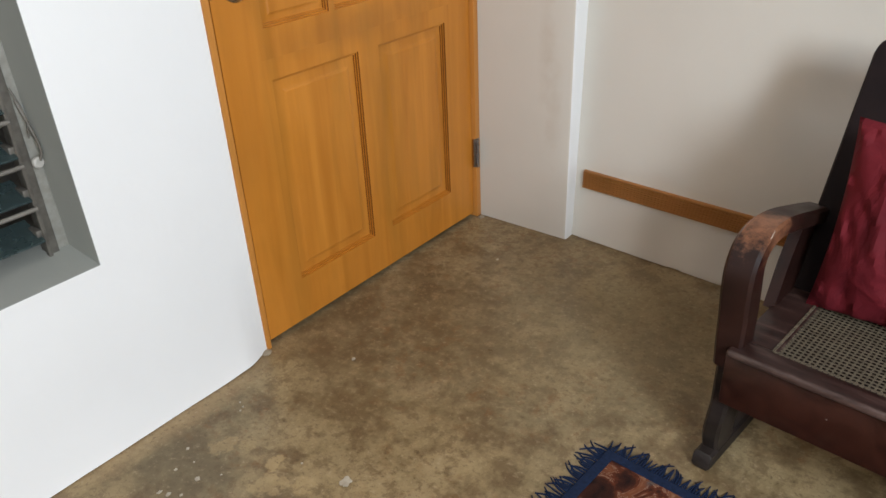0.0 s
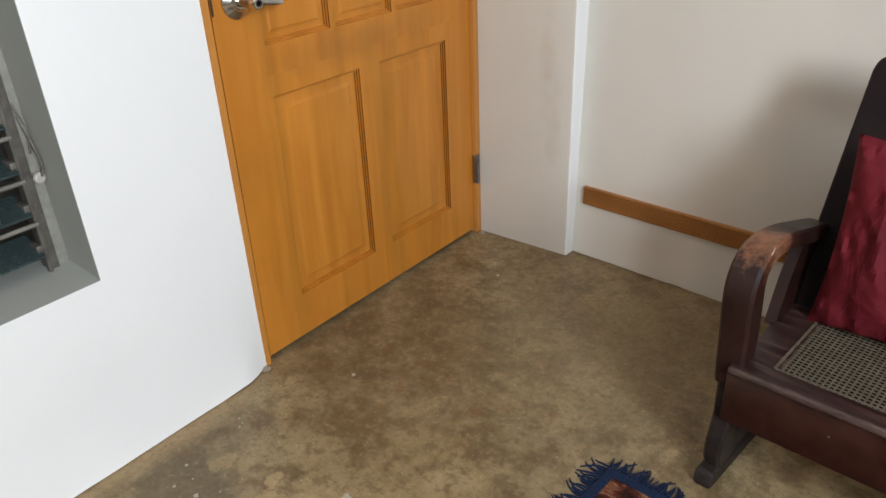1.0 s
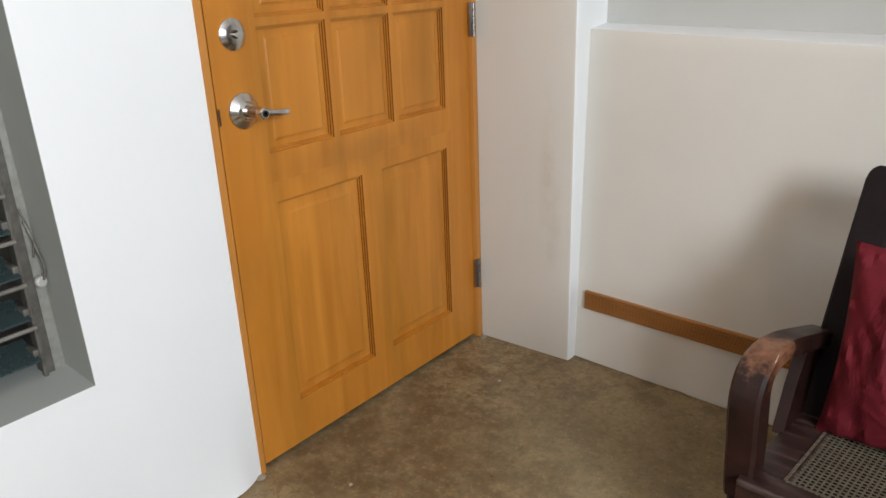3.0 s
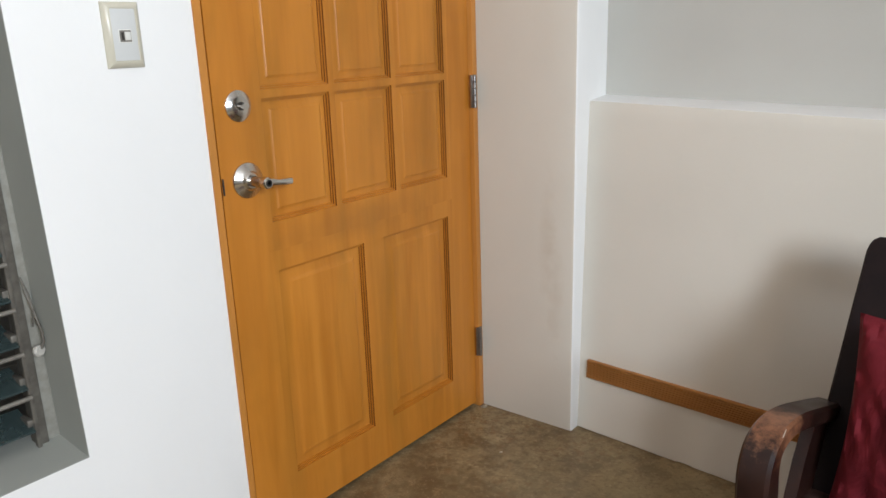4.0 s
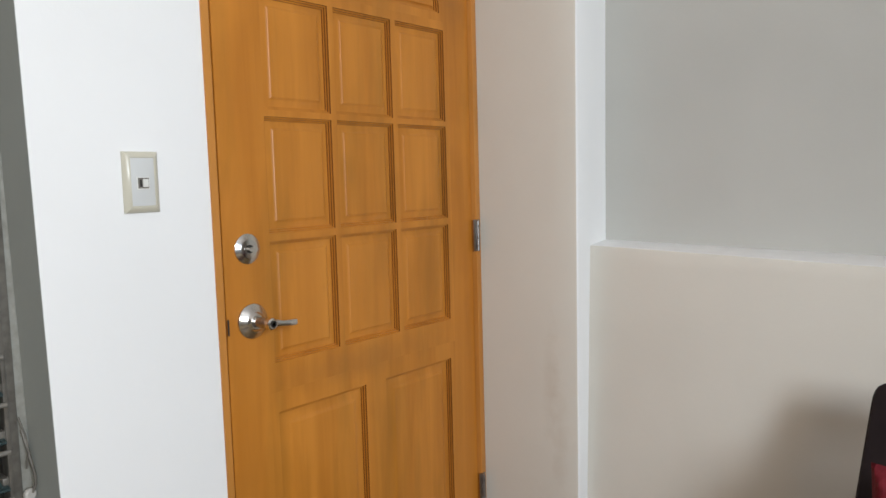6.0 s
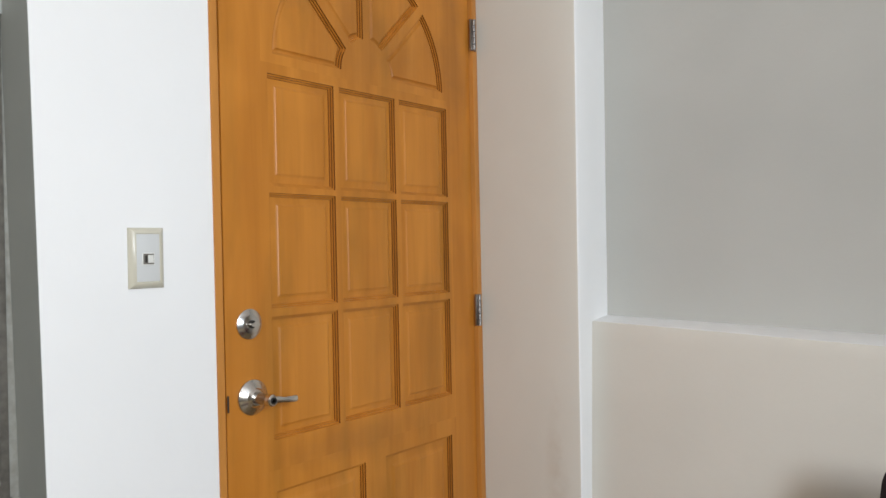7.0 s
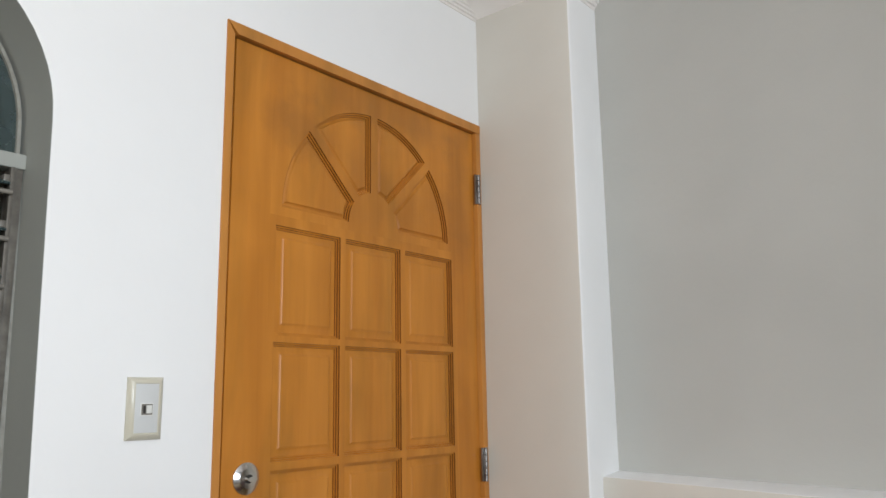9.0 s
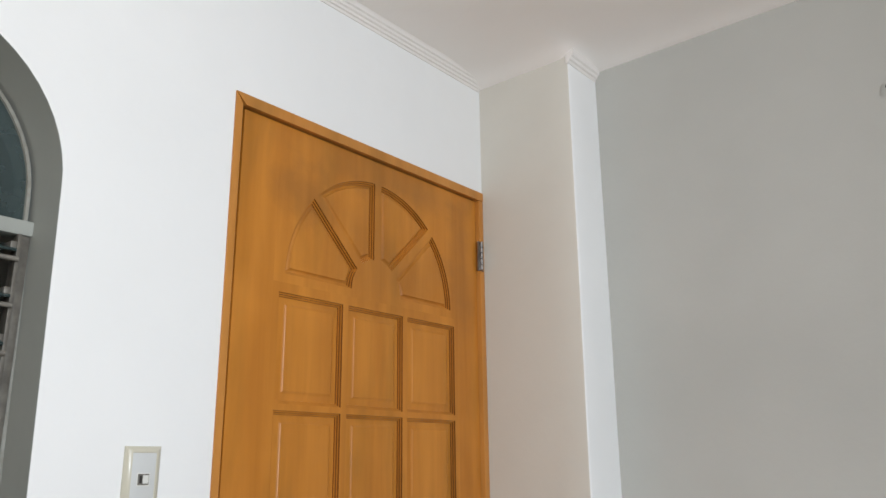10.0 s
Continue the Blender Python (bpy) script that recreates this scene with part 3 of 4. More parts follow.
# ---- door ----
LEAF_Y0, LEAF_Y1, LEAF_Z0, LEAF_Z1, LEAF_X = -0.937, -0.022, 0.014, 2.098, -0.010
COLS = ((-0.808, -0.598), (-0.579, -0.369), (-0.350, -0.140))
ROWS = ((1.400, 1.664), (1.113, 1.384), (0.806, 1.094))
LOW = ((-0.803, -0.510), (-0.432, -0.143))
FAN_Y, FAN_Z = -0.474, 1.712
FAN_R0, FAN_R1 = 0.095, 0.318


def fan_outline(k, d=0.0):
    """One of the four sectors of the sunburst, moved inwards by d, with straight gaps between them."""
    gap = 0.013
    a0, a1 = math.pi * k / 4, math.pi * (k + 1) / 4
    lo = (0.0 if k == 0 else gap) + d
    hi = (0.0 if k == 3 else gap) + d
    pts = []
    for r, count, back in ((FAN_R1 - d, 12, False), (FAN_R0 + d, 5, True)):
        start, stop = a0 + math.asin(lo / r), a1 - math.asin(hi / r)
        if back:
            start, stop = stop, start
        pts += [(FAN_Y + r * math.cos(start + (stop - start) * j / count), FAN_Z + r * math.sin(start + (stop - start) * j / count)) for j in range(count + 1)]
    return pts


def inset(pts, d):
    """A convex-ish outline moved inwards by d, corner by corner."""
    out = []
    n = len(pts)
    for i in range(n):
        p, a, b = Vector(pts[i]), Vector(pts[i - 1]), Vector(pts[(i + 1) % n])
        e, f = (p - a).normalized(), (b - p).normalized()
        ne, nf = Vector((-e.y, e.x)), Vector((-f.y, f.x))
        m = (ne + nf) / max(0.35, 1 + ne.dot(nf))
        out.append(tuple(p + d * m))
    return out


MOULD = ((0.0, 0.0), (0.0004, -0.0044), (0.0042, -0.0048), (0.0046, -0.0090), (0.0084, -0.0094), (0.0088, -0.0128))


def ring_skin(outline, steps):
    bm = bmesh.new()
    rings = [[bm.verts.new((LEAF_X + x, u, v)) for u, v in outline(d)] for d, x in steps]
    n = len(rings[0])
    for r, s in zip(rings, rings[1:]):
        for j in range(n):
            bm.faces.new((r[j], r[(j + 1) % n], s[(j + 1) % n], s[j]))
    return bm, rings[-1]


def panel(name, outline, bevel_w, flat_w, door):
    """A raised and fielded panel with the stepped moulding round it; outline(d) is its edge moved inwards by d."""
    e = MOULD[-1][0]
    rim = e + flat_w
    rise = ((0.0, -0.0126), (0.55, -0.0108), (0.88, -0.0084), (1.0, -0.0070), (1.10, -0.0066), (1.22, -0.0065))
    steps = [MOULD[-1]] + [(rim + f * bevel_w, x) for f, x in rise]
    bm, last = ring_skin(outline, steps)
    for tri in mathutils_fill([[Vector((v.co.y, v.co.z, 0)) for v in last]]):
        bm.faces.new([last[i] for i in tri])
    field = part(name, bm, DOOR_WOOD, door, crease=16)
    trim = part("moulding", ring_skin(outline, MOULD)[0], MOULD_WOOD, field, "stepped moulding with shade painted into its quirks", crease=9)
    # shade is painted on the risers; bottom ones, lit from above, stay plain
    trim.data.materials.append(SHADED_QUIRK)
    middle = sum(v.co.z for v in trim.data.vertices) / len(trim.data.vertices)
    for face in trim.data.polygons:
        lit_bottom = abs(face.normal.z) > 0.5 and face.center.z < middle
        if abs(face.normal.x) < 0.5 and not lit_bottom:
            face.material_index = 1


def build_door():
    door = thing("door_1", pose(0, -0.48, 0), "closed orange-varnished timber panel door with sunburst top", "door", kind="structure")
    stile_l, stile_r = -0.826, -0.121
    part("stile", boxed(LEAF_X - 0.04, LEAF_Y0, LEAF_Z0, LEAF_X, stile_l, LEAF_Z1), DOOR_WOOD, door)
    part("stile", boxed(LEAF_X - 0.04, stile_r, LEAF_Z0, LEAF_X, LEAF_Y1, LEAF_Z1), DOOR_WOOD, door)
    # cross pieces between the stiles, each with the openings of its panels
    bands = ((LEAF_Z0, 0.735, [rectangle(a, b, 0.138, 0.686) for a, b in LOW]),
             (0.735, 1.689, [rectangle(*c, *r) for c in COLS for r in ROWS]),
             (1.689, LEAF_Z1, [fan_outline(k) for k in range(4)]))
    for z0, z1, holes in bands:
        bm = bmesh.new()
        holed(bm, [rectangle(stile_l, stile_r, z0, z1)] + holes, lambda u, v: (LEAF_X, u, v))
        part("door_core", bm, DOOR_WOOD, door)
    part("door_back", boxed(LEAF_X - 0.04, stile_l, LEAF_Z0, LEAF_X - 0.026, stile_r, LEAF_Z1), DOOR_WOOD, door)
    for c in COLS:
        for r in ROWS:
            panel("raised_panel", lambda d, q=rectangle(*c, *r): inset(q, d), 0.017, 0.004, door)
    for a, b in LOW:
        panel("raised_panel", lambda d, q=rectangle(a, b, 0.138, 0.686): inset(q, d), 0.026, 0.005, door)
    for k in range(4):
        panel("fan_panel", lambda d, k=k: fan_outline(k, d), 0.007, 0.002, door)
    # frame of the opening
    bm = bmesh.new()
    rings = []
    for z in (0.0, 0.5, 1.0, 1.5, 2.0, 2.13):
        lean = -0.007 * z
        cut = -0.028 if z == 2.13 else 0
        y_out, y_in = -0.963 + 0.65 * lean, LEAF_Y0 - 0.006 + 0.3 * lean
        rings.append([(0.004, y_out, z), (0.003, y_in - 0.005, z + cut), (-0.001, y_in - 0.0012, z + cut), (-0.009, y_in, z + cut), (-WALL_T, y_in, z + cut), (-WALL_T, y_out, z)])
    part("door_jamb", swept(bm, rings), FRAME_WOOD, door)
    part("door_jamb", boxed(-WALL_T, LEAF_Y1 + 0.004, 0.0, 0.004, 0.0055, 2.101, 0.002), FRAME_WOOD, door)
    bm = bmesh.new()
    swept(bm, [[(0.0045, -0.972, 2.130), (0.0045, -0.943, 2.102), (-WALL_T, -0.943, 2.102), (-WALL_T, -0.972, 2.130)],
               [(0.0045, 0.0055, 2.130), (0.0045, 0.0055, 2.102), (-WALL_T, 0.0055, 2.102), (-WALL_T, 0.0055, 2.130)]])
    part("door_head", bm, FRAME_WOOD, door)
    part("door_stop", boxed(-0.075, LEAF_Y0 - 0.004, 0.0, LEAF_X - 0.042, LEAF_Y0 + 0.015, 2.1), FRAME_WOOD, door)
    part("door_stop", boxed(-0.075, LEAF_Y1 - 0.015, 0.0, LEAF_X - 0.042, LEAF_Y1 + 0.004, 2.1), FRAME_WOOD, door)
    part("threshold", boxed(-WALL_T, -0.955, -0.02, -0.03, 0.0, -0.003), CEMENT, door)
    part("latch_slot", boxed(0.0025, -0.9445, 0.895, 0.0052, -0.9405, 0.932, 0.001), DARK_STEEL, door, "dark strike slot")
    for z in (0.188, 1.003, 1.860):
        hinge = part("hinge", boxed(0.0, LEAF_Y1 - 0.006, z, 0.006, -0.001, z + 0.098, 0.001), HINGE_STEEL, door, "dull steel butt hinge")
        for j in range(5):
            part("knuckle", turned(bmesh.new(), (0.010, LEAF_Y1 + 0.005, z + 0.0195 * j), (0, 0, 1), ((0, 0.005), (0.001, 0.0062), (0.0175, 0.0062), (0.0185, 0.005)), 14), HINGE_STEEL, hinge)
    # deadbolt
    centre = (LEAF_X, -0.874, 1.083)
    bolt = part("deadbolt", turned(bmesh.new(), centre, (1, 0, 0), ((0, 0.0345), (0.004, 0.0345), (0.0055, 0.0325), (0.0105, 0.0225), (0.0115, 0.0205), (0.0115, 0.0)), 40), STEEL, door, "round satin steel deadbolt")
    part("thumb_turn", tube(bmesh.new(), [(LEAF_X + 0.012, -0.874, 1.083), (LEAF_X + 0.020, -0.874, 1.083), (LEAF_X + 0.027, -0.874, 1.083)], [0.0125, 0.0105, 0.0125], 14, 0.45), STEEL, bolt)
    part("turn_slot", turned(bmesh.new(), (LEAF_X + 0.0125, -0.874, 1.083), (1, 0, 0), ((0, 0.0095), (0.0016, 0.0095)), 24), DARK_STEEL, bolt)
    # lever handle
    c = Vector((LEAF_X, -0.868, 0.916))
    rose = part("handle_rose", turned(bmesh.new(), c, (1, 0, 0), ((0, 0.041), (0.003, 0.041), (0.005, 0.0395), (0.013, 0.0235), (0.0145, 0.022), (0.0165, 0.021), (0.0205, 0.0165), (0.0205, 0.0)), 44), STEEL, door, "satin steel lever handle")
    part("spindle", turned(bmesh.new(), c, (1, 0, 0), ((0.02, 0.0125), (0.050, 0.0115), (0.056, 0.0135), (0.074, 0.0135), (0.077, 0.011), (0.077, 0.0)), 28), STEEL, rose)
    part("key_cylinder", turned(bmesh.new(), c + Vector((0.0765, 0, 0)), (1, 0, 0), ((0, 0.0075), (0.002, 0.0075), (0.002, 0.005), (0.0005, 0.0045)), 20), DARK_STEEL, rose)
    lever = [c + Vector(p) for p in ((0.064, 0.004, 0), (0.066, 0.018, -0.001), (0.066, 0.034, -0.004), (0.066, 0.050, -0.006), (0.065, 0.066, -0.007), (0.062, 0.077, -0.008))]
    part("lever", tube(bmesh.new(), lever, [0.010, 0.0080, 0.0065, 0.0070, 0.0078, 0.0075], 14, 0.5, up=(1, 0, 0)), STEEL, rose)
    return door


build_door()

# ---- window in the door wall ----
def build_window():
    win = thing("window_1", pose(-0.12, -1.64, SILL_Z), "arched louvre window with aluminium channels and smoked blades", "window", kind="structure")
    cy = jamb_y(ARCH_Z) - ARCH_R
    left = cy - ARCH_R
    # side channels
    part("caulk", boxed(-0.136, -1.352, SILL_Z + 0.008, -0.116, -1.318, 1.70, 0.003), GRIME, win, "uneven grimy caulk line")
    for y, s in ((-1.347, 1), (left + 0.004, -1)):
        ch = part("channel", boxed(-0.140, min(y, y - s * 0.022), SILL_Z + 0.008, -0.108, max(y, y - s * 0.022), 1.70, 0.002), ALU, win, "weathered aluminium side channel")
        part("lip", boxed(-0.112, min(y - s * 0.018, y - s * 0.026), SILL_Z + 0.01, -0.099, max(y - s * 0.018, y - s * 0.026), 1.70, 0.001), ALU, ch)
    part("transom", boxed(-0.142, left + 0.004, 1.700, -0.104, -1.345, 1.730, 0.002), REVEAL, win, "painted cross bar")
    outline = [p for p in arch_outline(0.008, 1.725)]
    bm = bmesh.new()
    corners = holed(bm, [outline], lambda u, v: (-0.126, u, v))
    part("arch_pane", bm, GLASS, win, "dark fixed pane")
    rim = bmesh.new()
    rings = [[(-0.118, u, v) for u, v in outline], [(-0.118, u, v) for u, v in arch_outline(0.015, 1.718)], [(-0.134, u, v) for u, v in arch_outline(0.015, 1.718)], [(-0.134, u, v) for u, v in outline]]
    swept(rim, rings, True, False)
    part("arch_rim", rim, GRIME, win, "grimy putty edge")
    # louvres
    pitch = 0.0905
    z = 0.500
    while z < 1.68:
        a = radians(-20)
        rings = []
        for y in (left + 0.03, -1.376):
            ring = []
            for u, w in ((-0.040, -0.0028), (0.036, -0.0028), (0.038, 0.0), (0.036, 0.0028), (-0.040, 0.0028)):
                ring.append((-0.124 + u * math.cos(a) - w * math.sin(a), y, z + u * math.sin(-a) * -1 + w * math.cos(a)))
            rings.append(ring)
        blade = part("louvre_blade", swept(bmesh.new(), rings), GLASS, win)
        part("clip", boxed(-0.148, -1.384, z - 0.010, -0.102, -1.371, z + 0.008, 0.002), ALU, blade)
        rod_z = z - 0.030
        if rod_z > SILL_Z + 0.05:
            part("guard_rod", tube(bmesh.new(), [(-0.088, left + 0.01, rod_z), (-0.088, -1.372, rod_z)], 0.0048, 10), ROD, win)
        z += pitch
    # operating lever with its white knob
    ope = part("operating_lever", tube(bmesh.new(), [(-0.10, -1.345, 0.775), (-0.092, -1.341, 0.745), (-0.086, -1.338, 0.715), (-0.083, -1.334, 0.690), (-0.084, -1.333, 0.668), (-0.088, -1.338, 0.652)], 0.0032, 8), ALU, win, "bent wire lever")
    part("knob", turned(bmesh.new(), (-0.098, -1.343, 0.648), (1, 0.2, 0), ((0, 0.008), (0.003, 0.012), (0.009, 0.012), (0.012, 0.009), (0.012, 0.0)), 20), KNOB, ope, "white round knob")
    part("wire", tube(bmesh.new(), [(-0.098, -1.350, 0.80), (-0.090, -1.343, 0.765), (-0.087, -1.340, 0.735), (-0.09, -1.345, 0.70)], 0.0018, 6), ALU, win)
    # curled guard bars behind the upper blades
    for k in range(3):
        y = -1.40 - 0.09 * k
        pts = [(-0.165, y + 0.028 * math.cos(t) * (1 - t / 14), 1.60 + 0.045 * math.sin(t)) for t in [0.5 * j for j in range(14)]]
        part("grille_scroll", tube(bmesh.new(), pts, 0.005, 8), DARK_STEEL, win)
        part("grille_bar", tube(bmesh.new(), [(-0.166, y - 0.045, SILL_Z + 0.02), (-0.166, y - 0.045, 1.70)], 0.005, 8), DARK_STEEL, win)
    return win


build_window()

# ---- wall fittings ----
def build_switch():
    y0, y1, z0, z1 = -1.166, -1.091, 1.178, 1.299
    sw = thing("light_switch", pose(0, (y0 + y1) / 2, z0), "beige rectangular light switch plate on the white wall", "light switch")
    bm = bmesh.new()
    rect = rectangle(y0, y1, z0, z1)
    rings = [[(x, u, v) for u, v in inset(rect, d)] for d, x in ((0, 0.0005), (0.0, 0.004), (0.001, 0.006), (0.0105, 0.0130), (0.012, 0.0130), (0.0132, 0.0115))]
    swept(bm, rings)
    plate = part("cover_plate", bm, PLATE, sw)
    part("inner_plate", boxed(0.006, y0 + 0.0125, z0 + 0.0135, 0.0122, y1 - 0.0125, z1 - 0.0125, 0.001), PLATE_IN, sw, "pale grey inner plate")
    ym, zm = (y0 + y1) / 2, (z0 + z1) / 2 - 0.002
    bezel = part("rocker_bezel", boxed(0.0110, ym - 0.0135, zm - 0.0125, 0.0134, ym + 0.0135, zm + 0.0125, 0.0008), ROCKER, sw)
    part("rocker_gap", boxed(0.0115, ym - 0.0115, zm - 0.0105, 0.0137, ym + 0.0115, zm + 0.0105), ROD, bezel)
    part("rocker", boxed(0.0120, ym - 0.0015, zm - 0.0078, 0.0160, ym + 0.0098, zm + 0.0078, 0.001), ROCKER, bezel, "small white rocker")
    part("rocker_mark", boxed(0.0120, ym - 0.0080, zm - 0.0070, 0.0150, ym - 0.0035, zm + 0.0070, 0.0005), DARK_STEEL, bezel, "dark slot beside the rocker")
    return sw


build_switch()


def build_rail():
    """Fluted timber strip along the lower wall."""
    x0, x1, z0, z1 = 0.374, 2.4, 0.182, 0.2385
    rail = thing("wall_rail", pose(x0, 0.05, 0), "orange-brown fluted timber rail fixed along the lower wall", "wall rail")
    flutes = 8
    prof = [(-0.004, z0), (0.012, z0), (0.014, z0 + 0.002)]
    step = (z1 - z0 - 0.004) / flutes
    for k in range(flutes):
        z = z0 + 0.002 + k * step
        prof += [(0.0145, z + 0.12 * step), (0.0145, z + 0.50 * step), (0.0075, z + 0.60 * step), (0.0075, z + 0.98 * step)]
    prof += [(0.014, z1 - 0.001), (0.012, z1), (-0.004, z1)]
    rings = [[(x, dado_y(x, z) - o, z) for o, z in prof] for x in (x0, 0.8, 1.2, 1.6, 2.0, x1)]
    part("fluted_strip", swept(bmesh.new(), rings), RAIL_WOOD, rail)
    return rail


build_rail()

# ---- armchair ----
CHAIR = pose(1.104, -0.766, 0, 0, 0, -5.5)
CH_W = 0.62            # over the arms


def strip_mesh(path, width, thick, x):
    """A bent board: path of (back, up) in the chair's side plane, thick across the path, width sideways."""
    rings = []
    n = len(path)
    for k, (v, z) in enumerate(path):
        a, b = path[max(k - 1, 0)], path[min(k + 1, n - 1)]
        w = Vector((b[0] - a[0], b[1] - a[1])).normalized()
        nv, nz = -w.y, w.x
        h = (thick[k] if isinstance(thick, (list, tuple)) else thick) / 2
        s = (width[k] if isinstance(width, (list, tuple)) else width) / 2
        c = min(0.006, 0.3 * h)
        ring = []
        for su, sh in ((-1, -1), (1, -1), (1, 1), (-1, 1)):
            first = (su * s, sh * (h - c)) if su * sh > 0 else (su * (s - c), sh * h)
            second = (su * (s - c), sh * h) if su * sh > 0 else (su * s, sh * (h - c))
            for q in (first, second):
                ring.append((x + q[0], v + nv * q[1], z + nz * q[1]))
        rings.append(ring)
    return swept(bmesh.new(), rings)


def bent(points, n=8):
    """A smooth line through points."""
    pts = [Vector(p) for p in points]
    out = []
    for k in range(len(pts) - 1):
        p0, p1, p2, p3 = pts[max(k - 1, 0)], pts[k], pts[k + 1], pts[min(k + 2, len(pts) - 1)]
        for j in range(n):
            t = j / n
            out.append(0.5 * ((2 * p1) + (p2 - p0) * t + (2 * p0 - 5 * p1 + 4 * p2 - p3) * t * t + (3 * p1 - p0 - 3 * p2 + p3) * t ** 3))
    return [tuple(p) for p in out + [pts[-1]]]


SEAT_Z = 0.352


def build_chair():
    chair = thing("armchair", CHAIR, "dark-stained wooden armchair with woven cane seat and worn curved arms", "armchair")
    depth = 0.42
    def P(name, bm, mat, label="", parent=None, kind=""):
        return part(name, bm, mat, parent or chair, label, local=True, kind=kind)
    # seat frame of four boards round the cane
    rim = 0.052
    P("seat_board", box(bmesh.new(), 0.0, 0.0, SEAT_Z - 0.016, CH_W, rim, SEAT_Z, 0.005, 3), SEAT_WOOD, "scuffed front seat board")
    P("seat_board", box(bmesh.new(), 0.0, rim, SEAT_Z - 0.026, 0.072, depth, SEAT_Z - 0.001, 0.004), SEAT_WOOD)
    P("seat_board", box(bmesh.new(), CH_W - 0.072, rim, SEAT_Z - 0.026, CH_W, depth, SEAT_Z - 0.001, 0.004), SEAT_WOOD)
    P("seat_board", box(bmesh.new(), 0.072, depth - 0.06, SEAT_Z - 0.026, CH_W - 0.072, depth, SEAT_Z - 0.001, 0.004), SEAT_WOOD)
    # apron boards
    P("apron", box(bmesh.new(), -0.006, 0.016, 0.217, CH_W + 0.006, 0.040, SEAT_Z - 0.016, 0.004), CHAIR_WOOD)
    for x in (-0.004, CH_W - 0.020):
        P("apron", box(bmesh.new(), x, 0.041, 0.217, x + 0.024, depth, SEAT_Z - 0.026, 0.004), CHAIR_WOOD)
    # unseen rear board, run down near the floor to darken the cane's holes
    P("apron", box(bmesh.new(), 0.022, depth - 0.024, 0.030, CH_W - 0.022, depth, SEAT_Z - 0.026, 0.004), CHAIR_WOOD)
    # added unseen board under the seat, darkens the cane's holes and blocks light
    P("seat_base", box(bmesh.new(), 0.022, 0.042, 0.262, CH_W - 0.022, depth - 0.026, 0.272, 0.002), BACK_WOOD)
    # woven cane
    cu0, cu1, cv0, cv1, cz = 0.066, CH_W - 0.066, 0.047, depth - 0.056, SEAT_Z - 0.006
    bm = bmesh.new()
    pitch = 0.0098
    def ribbon(p, q, half, z, t=0.0009):
        p, q = Vector(p), Vector(q)
        w = (q - p).normalized()
        s = Vector((-w.y, w.x)) * half
        c = [bm.verts.new((*(p + s), z)), bm.verts.new((*(p - s), z)), bm.verts.new((*(q - s), z)), bm.verts.new((*(q + s), z))]
        d = [bm.verts.new((*v.co.xy, z + t)) for v in c]
        bm.faces.new(d)
        for i in range(4):
            bm.faces.new((c[i], c[(i + 1) % 4], d[(i + 1) % 4], d[i]))
    nu, nv = int((cu1 - cu0) / pitch), int((cv1 - cv0) / pitch)
    for i in range(nu + 1):
        for o in (-0.0010, 0.0010):
            ribbon((cu0 + i * pitch + o, cv0), (cu0 + i * pitch + o, cv1), 0.0008, cz)
    for j in range(nv + 1):
        for o in (-0.0010, 0.0010):
            ribbon((cu0, cv0 + j * pitch + o), (cu1, cv0 + j * pitch + o), 0.0006, cz + 0.001)
    weave = P("cane_weave", bm, CANE, "open woven natural cane", kind="stuff")
    # bound edge of the cane, bead by bead
    bm = bmesh.new()
    for (a, b) in (((cu0, cv0), (cu1, cv0)), ((cu0, cv0), (cu0, cv1)), ((cu1, cv0), (cu1, cv1))):
        a, b = Vector((*a, SEAT_Z + 0.001)), Vector((*b, SEAT_Z + 0.001))
        m = int((b - a).length / 0.0095)
        for k in range(m):
            p = a.lerp(b, (k + 0.5) / m)
            w = (b - a).normalized() * 0.0042
            box(bm, p.x - abs(w.x) * 0.3 - 0.0022, p.y - abs(w.y) * 0.3 - 0.0022, p.z - 0.003, p.x + abs(w.x) * 0.3 + 0.0022, p.y + abs(w.y) * 0.3 + 0.0022, p.z + 0.001)
    P("cane_binding", bm, CANE, "knotted cane edge binding", parent=weave, kind="stuff")
    # arms
    for x, s in ((-0.005, 1), (CH_W + 0.005, -1)):
        path = bent(((0.048, 0.298), (0.044, 0.345), (0.042, 0.400), (0.036, 0.455), (0.034, 0.505), (0.052, 0.540), (0.098, 0.553), (0.17, 0.543), (0.30, 0.505), (0.372, 0.482)), 6)
        n = len(path)
        widths = [0.050 + 0.006 * math.sin(math.pi * k / (n - 1)) for k in range(n)]
        thick = [0.056 - 0.022 * smooth_step(0.3, 0.7, k / (n - 1)) for k in range(n)]
        arm = P("armrest", strip_mesh(path, widths, thick, x), ARM_WOOD, "curved arm worn to bare wood on its crest")
        # pale scratches along its inner edge
        for v0, z0, v1, z1 in ((0.052, 0.556, 0.074, 0.570), (0.0345, 0.530, 0.044, 0.546), (0.062, 0.478, 0.044, 0.470)):
            P("scratch", tube(bmesh.new(), [(x + s * 0.0255, v0, z0), (x + s * 0.0262, (v0 + v1) / 2, (z0 + z1) / 2), (x + s * 0.0255, v1, z1)], [0.0004, 0.0008, 0.0004], 6), BARE, "pale scratch down to bare wood", parent=arm)
        # solid side board between arm and back
        bm = bmesh.new()
        side = ((0.190, 0.345), (0.226, 0.430), (0.272, 0.503), (0.36, 0.478), (0.345, 0.345))
        swept(bm, [[(x + w, v, z) for v, z in side] for w in (-0.010, 0.012)])
        P("side_board", bm, ARM_WOOD)
